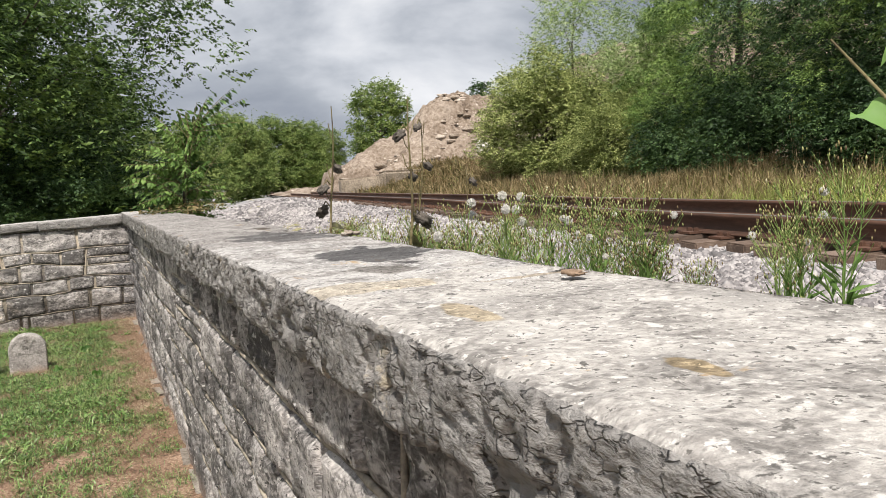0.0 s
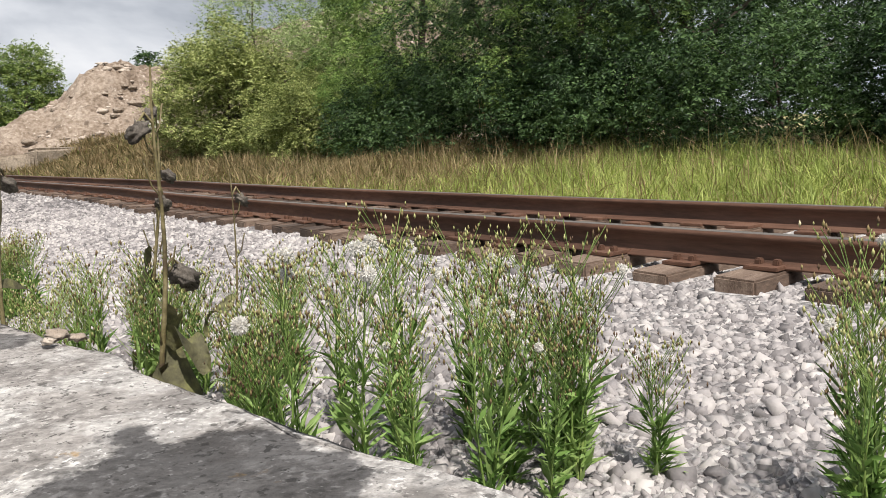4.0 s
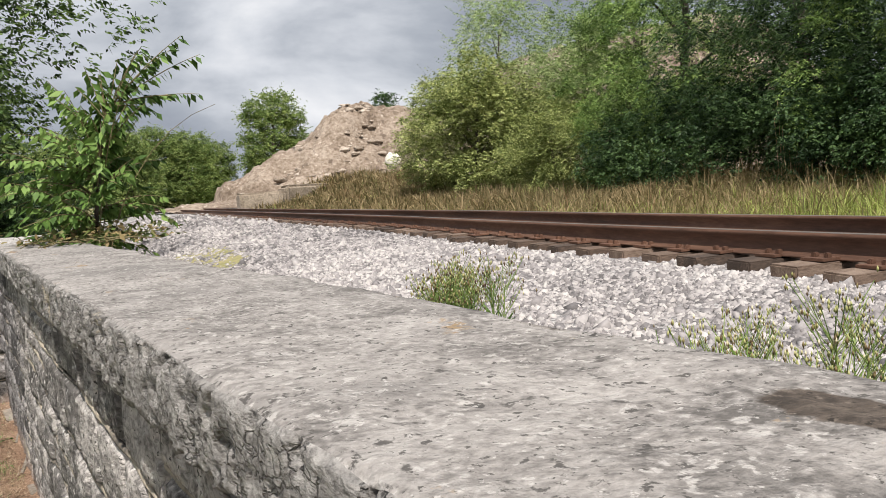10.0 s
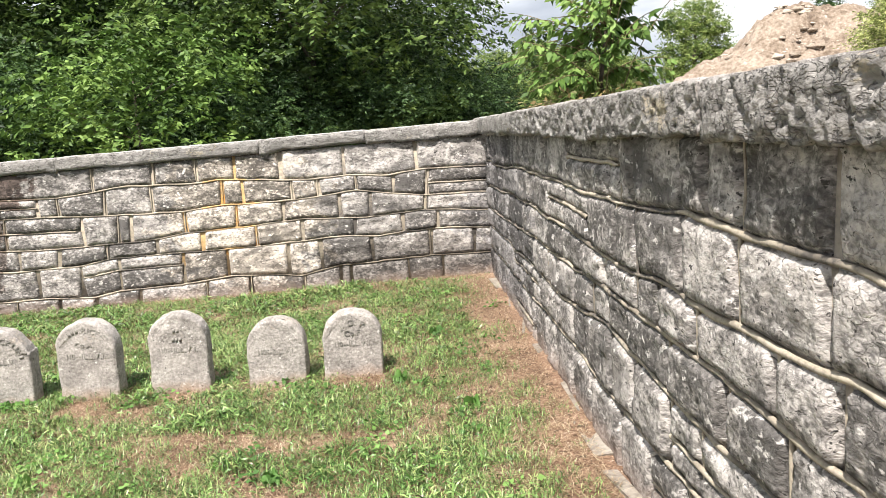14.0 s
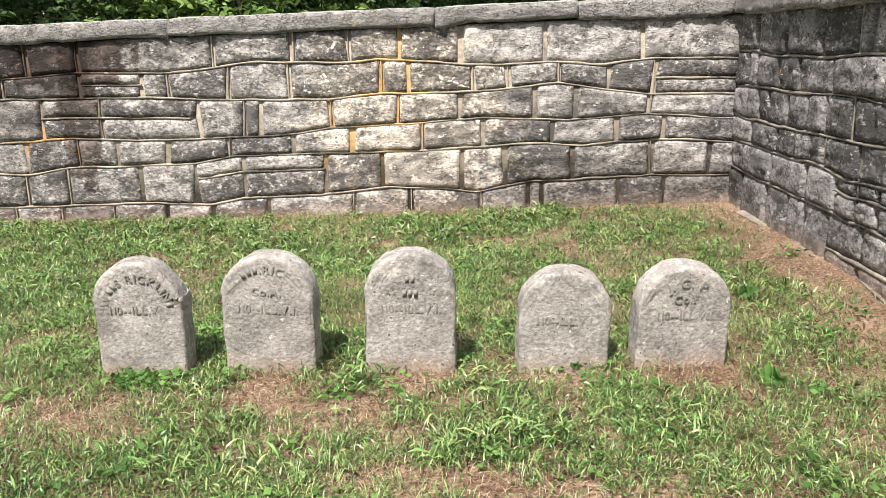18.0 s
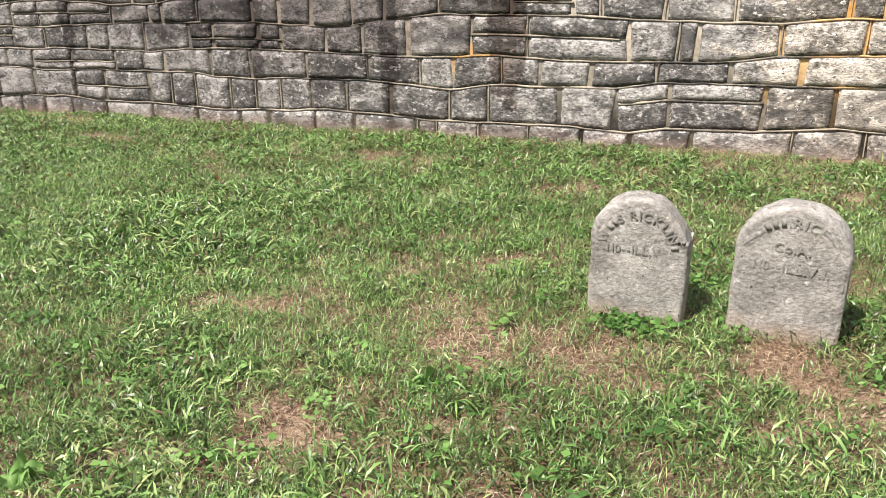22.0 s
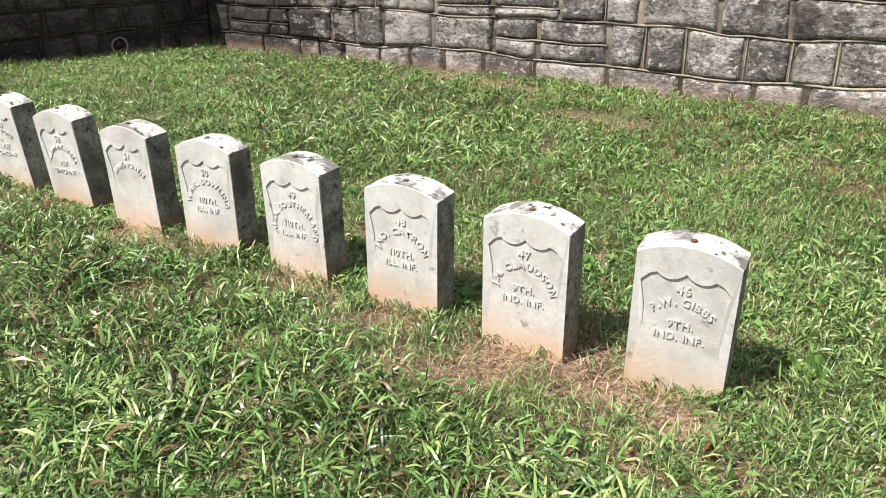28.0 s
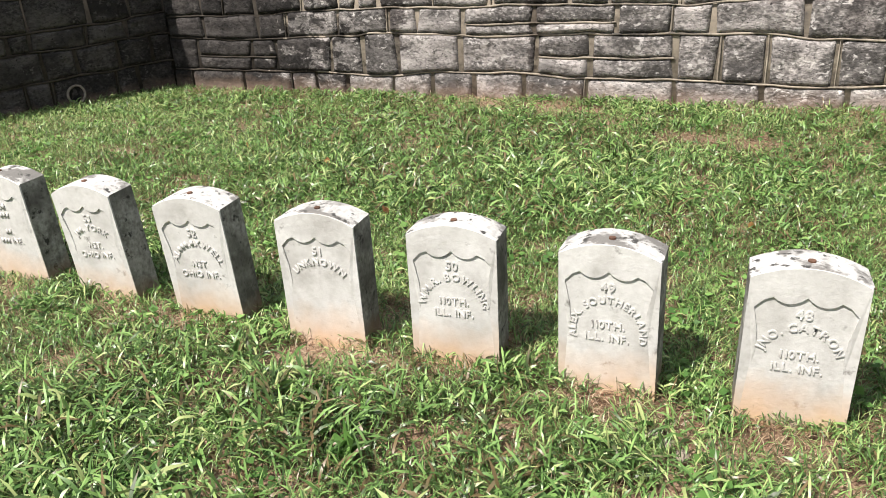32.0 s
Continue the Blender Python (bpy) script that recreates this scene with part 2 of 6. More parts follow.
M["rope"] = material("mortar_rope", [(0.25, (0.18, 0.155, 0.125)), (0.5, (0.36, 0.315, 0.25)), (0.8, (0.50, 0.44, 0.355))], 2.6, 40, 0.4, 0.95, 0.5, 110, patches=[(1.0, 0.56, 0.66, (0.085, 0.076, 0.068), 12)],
                     tints=[((-2.4, 0, 0.8), (0.25, 0.6, 0.6), (1.5, 1.15, 0.7)), ((-4.95, 0, 0.42), (0.22, 0.6, 0.12), (1.5, 1.1, 0.6))] + STAINS_SHADE[1:])
M["cap"] = material("weathered_capstone", [(0.20, (0.165, 0.157, 0.150)), (0.38, (0.285, 0.273, 0.262)), (0.52, (0.395, 0.380, 0.365)), (0.78, (0.54, 0.525, 0.505))], 7.0, 60, 0.55, 0.94, 1.0, 60,
                    patches=[(1.6, 0.56, 0.70, (0.25, 0.242, 0.235), 3), (24.0, 0.615, 0.68, (0.13, 0.124, 0.118), 13), (48.0, 0.615, 0.66, (0.12, 0.115, 0.11), 63), (5.5, 0.655, 0.70, (0.37, 0.27, 0.16), 41), (9.0, 0.60, 0.72, (0.24, 0.232, 0.223), 29), (14.0, 0.59, 0.72, (0.50, 0.488, 0.472), 27), (36.0, 0.60, 0.66, (0.55, 0.538, 0.52), 67), (75.0, 0.62, 0.66, (0.12, 0.115, 0.108), 47), (90.0, 0.62, 0.67, (0.60, 0.588, 0.57), 57)],
                    tints=[((0.76, -8.55, 1.47), (0.2, 0.40, 1), (0.36, 0.36, 0.37)), ((0.84, -9.83, 1.47), (0.18, 0.24, 1), (0.24, 0.24, 0.25)), ((0.78, -7.84, 1.47), (0.05, 0.10, 1), (0.35, 0.3, 0.26)), ((0.74, -10.25, 1.47), (0.07, 0.11, 1), (0.5, 0.48, 0.46)), ((0.85, -11.7, 1.47), (1.1, 1.25, 1), (1.0, 0.985, 0.96)), ((0.57, -10.58, 1.47), (0.2, 0.08, 0.2), (1.0, 0.93, 0.80)), ((0.95, -10.63, 1.47), (0.25, 0.03, 0.2), (0.80, 0.72, 0.60)), ((0.64, -11.0, 1.47), (0.03, 0.10, 0.06), (0.90, 0.80, 0.62)), ((0.70, -11.47, 1.47), (0.02, 0.05, 0.06), (0.82, 0.68, 0.46)), ((0.6, -5.4, 1.4), (1.2, 3.9, 1.0), (0.70, 0.682, 0.672))])
# Hewn inner face, greyer than the top; part of that is painted shade
M["cap_face"] = material("rock_faced_shaded_cap", [(0.20, (0.14, 0.133, 0.126)), (0.4, (0.215, 0.205, 0.195)), (0.56, (0.285, 0.273, 0.26)), (0.8, (0.40, 0.385, 0.365))], 15.0, 60, 0.6, 0.95, 1.0, 38, patches=[(2.2, 0.56, 0.74, (0.18, 0.172, 0.162), 7), (24.0, 0.63, 0.68, (0.06, 0.056, 0.052), 13), (3.0, 0.64, 0.72, (0.40, 0.35, 0.27), 18)], stretch=(1, 1, 1.7), cracks=(30.0, 0.085, (0.06, 0.056, 0.052), 0.5))
M["soil"] = material("red_soil", [(0.3, (0.115, 0.066, 0.041)), (0.55, (0.235, 0.150, 0.100)), (0.8, (0.375, 0.268, 0.190))], 2.6, 70, 0.8, 0.95, 1.0, 60, patches=[(22.0, 0.60, 0.66, (0.07, 0.045, 0.030), 5), (40.0, 0.64, 0.68, (0.46, 0.38, 0.30), 9)])
M["grass"] = material("grass_blades", [(0.06, (0.14, 0.100, 0.048)), (0.18, (0.030, 0.054, 0.015)), (0.42, (0.074, 0.145, 0.036)), (0.64, (0.140, 0.250, 0.070)), (0.84, (0.215, 0.345, 0.105)), (0.99, (0.32, 0.37, 0.15))], 1.4, 9, 0.3, 0.36, 0, 1, "island", 0.52, translucent=0.10)
M["dry"] = material("dry_grass", [(0.2, (0.30, 0.20, 0.11)), (0.5, (0.50, 0.38, 0.22)), (0.9, (0.66, 0.56, 0.37))], 0.8, 9, 0.2, 0.7, 0, 1, "island", 0.3, translucent=0.25)
M["thatch"] = material("straw_thatch", [(0.15, (0.075, 0.045, 0.028)), (0.45, (0.27, 0.185, 0.115)), (0.75, (0.44, 0.345, 0.23)), (0.95, (0.56, 0.48, 0.35))], 0.8, 9, 0.2, 0.7, 0, 1, "island", 0.4, translucent=0.2)
M["verge"] = material("verge_dry_grass", [(0.15, (0.070, 0.072, 0.025)), (0.38, (0.165, 0.132, 0.058)), (0.62, (0.275, 0.205, 0.105)), (0.80, (0.39, 0.31, 0.175)), (0.95, (0.26, 0.145, 0.085))], 0.6, 5, 0.25, 0.7, 0, 1, "island", 0.3, translucent=0.35)
M["ballast"] = material("ballast_stone", [(0.15, (0.115, 0.108, 0.110)), (0.4, (0.235, 0.220, 0.221)), (0.65, (0.355, 0.334, 0.330)), (0.9, (0.48, 0.455, 0.44))], 0.5, 30, 0.2, 0.9, 0.3, 90, "island", 0.34)
M["ballast_bed"] = material("ballast_bed", [(0.25, (0.10, 0.096, 0.096)), (0.5, (0.27, 0.26, 0.26)), (0.75, (0.50, 0.485, 0.475))], 0.8, 22, 0.8, 0.95, 1.0, 26)
M["rail"] = material("rusty_rail", [(0.25, (0.060, 0.031, 0.020)), (0.55, (0.125, 0.064, 0.042)), (0.85, (0.21, 0.12, 0.078))], 3.0, 45, 0.3, 0.7, 0.25, 120, stretch=(1, 0.12, 1))
M["rail_head"] = material("worn_rail_head", [(0.25, (0.11, 0.095, 0.085)), (0.6, (0.20, 0.18, 0.165)), (0.9, (0.30, 0.28, 0.26))], 2.0, 40, 0.2, 0.45, 0.1, 120, metallic=0.5, stretch=(1, 0.1, 1))
M["tie"] = material("creosoted_tie", [(0.25, (0.055, 0.040, 0.032)), (0.55, (0.13, 0.090, 0.068)), (0.85, (0.24, 0.18, 0.14))], 3.0, 50, 0.4, 0.9, 0.7, 70, "object", 0.2, stretch=(0.25, 2.5, 1))
M["ground"] = material("rough_ground", [(0.25, (0.15, 0.155, 0.06)), (0.55, (0.26, 0.24, 0.11)), (0.85, (0.38, 0.31, 0.18))], 0.25, 4, 0.4, 0.95, 0.5, 12)
M["bark"] = material("bark", [(0.25, (0.035, 0.028, 0.022)), (0.6, (0.10, 0.082, 0.065)), (0.9, (0.17, 0.15, 0.12))], 4, 40, 0.4, 0.95, 0.8, 40, stretch=(1, 1, 0.3))


def leaf_material(name, dark, mid, light, amount=0.14):
    return material(name, [(0.38, dark), (0.5, mid), (0.63, light)], 0.7, 2.2, 0.5, 0.6, 0, 1, "island", amount, translucent=0.24)


M["leaf_dark"] = leaf_material("dark_foliage", (0.015, 0.036, 0.011), (0.036, 0.080, 0.023), (0.092, 0.160, 0.052), 0.16)
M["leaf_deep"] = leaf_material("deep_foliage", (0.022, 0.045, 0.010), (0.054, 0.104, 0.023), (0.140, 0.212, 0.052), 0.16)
M["leaf_far"] = leaf_material("far_foliage", (0.082, 0.130, 0.030), (0.150, 0.220, 0.056), (0.27, 0.335, 0.105), 0.16)
M["leaf_mid"] = leaf_material("mid_foliage", (0.055, 0.100, 0.020), (0.140, 0.240, 0.050), (0.300, 0.420, 0.120), 0.18)
M["leaf_olive"] = leaf_material("olive_foliage", (0.11, 0.142, 0.034), (0.255, 0.312, 0.094), (0.45, 0.49, 0.19), 0.22)
M["leaf_pale"] = leaf_material("pale_feathery_foliage", (0.13, 0.20, 0.062), (0.265, 0.370, 0.130), (0.45, 0.53, 0.24), 0.16)
M["leaf_bright"] = leaf_material("bright_foliage", (0.044, 0.092, 0.016), (0.100, 0.185, 0.036), (0.195, 0.300, 0.078))
M["white_stone"] = material("white_marble", [(0.2, (0.40, 0.388, 0.372)), (0.42, (0.505, 0.496, 0.482)), (0.7, (0.60, 0.592, 0.578))], 6, 45, 0.35, 0.7, 0.25, 90, patches=[(5.0, 0.53, 0.70, (0.385, 0.372, 0.355), 9), (15.0, 0.64, 0.74, (0.22, 0.21, 0.20), 19)], local=True, foot=(0.0, 0.15, (0.56, 0.34, 0.18)))
M["white_top"] = material("mould_spotted_marble", [(0.2, (0.30, 0.292, 0.28)), (0.42, (0.44, 0.432, 0.42)), (0.7, (0.58, 0.572, 0.56))], 8, 60, 0.5, 0.8, 0.4, 90, patches=[(9.0, 0.50, 0.60, (0.16, 0.153, 0.145), 9), (30.0, 0.58, 0.65, (0.05, 0.048, 0.046), 19)], local=True)
# Sides and back of the white stones: mould plus shade put into the colour
M["white_grime_shade"] = material("mouldy_shaded_marble", [(0.2, (0.085, 0.080, 0.073)), (0.45, (0.175, 0.168, 0.156)), (0.75, (0.36, 0.352, 0.335))], 8, 60, 0.5, 0.85, 0.4, 90, patches=[(6.0, 0.50, 0.62, (0.085, 0.080, 0.073), 9), (26.0, 0.60, 0.68, (0.04, 0.038, 0.036), 19)], local=True, foot=(0.0, 0.10, (0.30, 0.19, 0.115)))
M["grey_stone"] = material("grey_limestone", [(0.2, (0.17, 0.156, 0.144)), (0.42, (0.275, 0.255, 0.238)), (0.62, (0.385, 0.358, 0.335)), (0.85, (0.55, 0.52, 0.49))], 7, 60, 0.55, 0.9, 0.8, 70, patches=[(9.0, 0.60, 0.72, (0.17, 0.158, 0.146), 4), (4.0, 0.60, 0.72, (0.34, 0.285, 0.225), 14), (30.0, 0.64, 0.70, (0.60, 0.58, 0.555), 24), (40.0, 0.64, 0.69, (0.09, 0.084, 0.078), 34)], local=True, foot=(-0.02, 0.10, (0.36, 0.235, 0.15)))

M["stalk"] = material("dry_stalk", [(0.30, (0.070, 0.050, 0.030)), (0.48, (0.135, 0.115, 0.050)), (0.62, (0.215, 0.180, 0.095)), (0.8, (0.30, 0.25, 0.17))], 9, 40, 0.4, 0.7, 0.3, 80)


# ---- mesh helpers ----
def vnoise(p, f, seed=0):
    """Smooth value noise, -1 to 1, at an array of points."""
    q = np.asarray(p, float) * f + seed * 17.31
    i = np.floor(q).astype(np.int64)
    u = q - i
    u = u * u * (3 - 2 * u)
    total = 0
    for dx in (0, 1):
        for dy in (0, 1):
            for dz in (0, 1):
                h = (i[:, 0] + dx) * 374761393 + (i[:, 1] + dy) * 668265263 + (i[:, 2] + dz) * 2147483647 + seed * 974711
                h = (h ^ (h >> 13)) * 1274126177 & 0x7FFFFFFF
                h = (h ^ (h >> 16)) & 0xFFFF
                w = np.where(dx, u[:, 0], 1 - u[:, 0]) * np.where(dy, u[:, 1], 1 - u[:, 1]) * np.where(dz, u[:, 2], 1 - u[:, 2])
                total = total + w * (h / 32767.5 - 1)
    return total


def fbm(p, f, seed=0, octaves=4):
    return sum(vnoise(p, f * 2**k, seed + k) / 2**k for k in range(octaves)) / 1.6


def mesh_of(name, verts, faces, mat, smooth=False):
    """faces: an array with one face of 3 or 4 corners a row."""
    me = bpy.data.meshes.new(name)
    verts, faces = np.asarray(verts, np.float32), np.asarray(faces, np.int32)
    n = faces.shape[1]
    me.vertices.add(len(verts))
    me.vertices.foreach_set("co", verts.ravel())
    me.loops.add(faces.size)
    me.loops.foreach_set("vertex_index", faces.ravel())
    me.polygons.add(len(faces))
    me.polygons.foreach_set("loop_start", np.arange(0, faces.size, n, dtype=np.int32))
    me.polygons.foreach_set("loop_total", np.full(len(faces), n, np.int32))
    if smooth:
        me.polygons.foreach_set("use_smooth", np.ones(len(faces), bool))
    me.update(calc_edges=True)
    me.materials.append(mat)
    return me


def bm_mesh(name, bm, mat, smooth=False):
    me = bpy.data.meshes.new(name)
    bm.to_mesh(me)
    bm.free()
    if smooth:
        for p in me.polygons:
            p.use_smooth = True
    me.materials.append(mat)
    return me


def part(name, me, parent, label="", m=None):
    ob = new(name, me)
    ob.parent = parent
    if m is not None:
        ob.matrix_local = m
    if label:
        tagged(ob, label)
    return ob


def thing(name, label, category, m=None, group="", kind="", me=None):
    ob = tagged(new(name, me), label, category, group, kind)
    if m is not None:
        ob.matrix_world = m
    return ob


def grid_faces(nu, nv, wrap_v=False):
    """Quads over a sheet of nu by nv points, v running fastest."""
    a = np.arange(nu * nv).reshape(nu, nv)
    b = np.roll(a, -1, 1) if wrap_v else a[:, 1:]
    a0 = a if wrap_v else a[:, :-1]
    b0 = b
    return np.stack([a0[:-1], a0[1:], b0[1:], b0[:-1]], -1).reshape(-1, 4)


def tube(points, radii, sides=6):
    """Points and faces of a tapering tube along a line."""
    p = np.asarray(points, float)
    r = np.broadcast_to(np.asarray(radii, float), (len(p),))
    d = np.gradient(p, axis=0)
    d /= np.linalg.norm(d, axis=1, keepdims=True) + 1e-9
    ref = np.where(np.abs(d[:, 2:3]) > 0.9, [[1.0, 0, 0]], [[0, 0, 1.0]])
    a = np.cross(d, ref)
    a /= np.linalg.norm(a, axis=1, keepdims=True) + 1e-9
    b = np.cross(d, a)
    ang = np.arange(sides) / sides * 2 * math.pi
    v = p[:, None] + r[:, None, None] * (np.cos(ang)[None, :, None] * a[:, None] + np.sin(ang)[None, :, None] * b[:, None])
    return v.reshape(-1, 3), grid_faces(len(p), sides, True)


def joined(pieces):
    """One set of points and faces from several."""
    vs, fs, n = [], [], 0
    for v, f in pieces:
        vs.append(v)
        fs.append(np.asarray(f) + n)
        n += len(v)
    return np.concatenate(vs), np.concatenate(fs)


def box_mesh(name, size, mat, bevel=0.01, jitter=0.0, seed=0):
    bm = bmesh.new()
    bmesh.ops.create_cube(bm, size=1)
    for v in bm.verts:
        v.co = Vector((v.co.x * size[0], v.co.y * size[1], v.co.z * size[2]))
    if bevel:
        bmesh.ops.bevel(bm, geom=bm.edges[:], offset=bevel, segments=2, affect="EDGES")
    if jitter:
        for v in bm.verts:
            v.co += noise.noise_vector(v.co * 9 + Vector((seed, 0, 0))) * jitter
    return bm_mesh(name, bm, mat)


# ---- plan ----
YARD_W, YARD_S = -12.55, -17.0          # west wall's face, south wall's face
SLOPE = 0.030                           # the yard and its walls fall towards the west


def east_face(y):
    return -0.048 * y


def west_face(y):
    return YARD_W + 0.25 * y


def yard_z(x, y):
    rise = np.interp(x, [-12.5, -9.0, -6.0], [0.13, 0.075, 0.0])
    return SLOPE * x + rise * np.clip(-y / 3.4, 0, 1) - 0.03 * np.clip((x + 5) / 2, 0, 1) * np.clip(-y / 3, 0, 1)


def track_x(y):
    """The near rail: a gentle curve along the wall, straight further off."""
    q = np.clip(y, -14, 4)
    return 5.55 + 0.1474 * q + 0.00465 * q * q + 0.11 * np.maximum(y - 4, 0) + 0.03 * np.minimum(y + 14, 0)


def track_slope(y):
    return (track_x(y + 0.05) - track_x(y - 0.05)) * 10


RAIL_TOP = 1.245
TIE_TOP = RAIL_TOP - 0.175


def outside_z(x, y):
    """Height of the ground outside the walls."""
    d = x - track_x(y) - 0.72
    east = np.interp(d, [-5.2, -3.7, -1.9, -1.25, 1.3, 1.8, 3.6, 6.0, 10.0, 14.0, 30, 120], [0.50, 0.88, 0.965, TIE_TOP - 0.088, TIE_TOP - 0.075, 0.88, 0.62, 0.62, 0.8, 1.3, 1.6, 1.2])
    east = east + 1.25 * np.clip((d - 4) / 5, 0, 1) * np.clip((y - 18) / 16, 0, 1)
    north = np.interp(x, [-60, -14, -2, 1], [0.2, 0.25, 0.5, 0.9])
    blend = np.clip((x + 1.0) / 1.6, 0, 1)
    return north * (1 - blend) + east * blend


# ground: one sheet to the horizon, lowered under the yard
gx = np.unique(np.concatenate([np.linspace(-2500, -80, 14), np.linspace(-80, -14, 34), np.linspace(-14, 1.2, 40), np.linspace(1.2, 24, 110), np.linspace(24, 90, 40), np.linspace(90, 2500, 14)]))
gy = np.unique(np.concatenate([np.linspace(-2500, -60, 12), np.linspace(-60, -18, 22), np.linspace(-18, 24, 150), np.linspace(24, 130, 60), np.linspace(130, 2500, 14)]))
X, Y = np.meshgrid(gx, gy, indexing="ij")
Z = outside_z(X, Y) + 0.05 * fbm(np.stack([X.ravel(), Y.ravel(), 0 * X.ravel()], 1), 0.35, 3).reshape(X.shape) * (np.abs(X - track_x(Y) - 0.72) > 3.6)
inside = (X > west_face(Y) - 0.35) & (X < east_face(Y) + 0.35) & (Y < 0.35) & (Y > YARD_S - 0.35)
Z = np.where(inside, -0.9, Z)
ground = thing("ground", "rough weedy ground of dry grass and soil", "ground", kind="structure",
               me=mesh_of("ground", np.stack([X, Y, Z], -1).reshape(-1, 3), grid_faces(len(gx), len(gy)), M["ground"], True))

# lawn: the soil of the yard, under its grass
lx, ly = np.linspace(-17.0, 1.0, 190), np.linspace(YARD_S - 0.1, 0.15, 180)
X, Y = np.meshgrid(lx, ly, indexing="ij")
P3 = np.stack([X.ravel(), Y.ravel(), 0 * X.ravel()], 1)
Z = yard_z(X, Y) + (0.018 * fbm(P3, 1.1, 5) + 0.006 * fbm(P3, 9, 8)).reshape(X.shape)
lawn = thing("lawn_soil", "bare reddish soil beneath the patchy lawn", "soil", kind="structure",
             me=mesh_of("lawn_soil", np.stack([X, Y, Z], -1).reshape(-1, 3), grid_faces(len(lx), len(ly)), M["soil"], True))


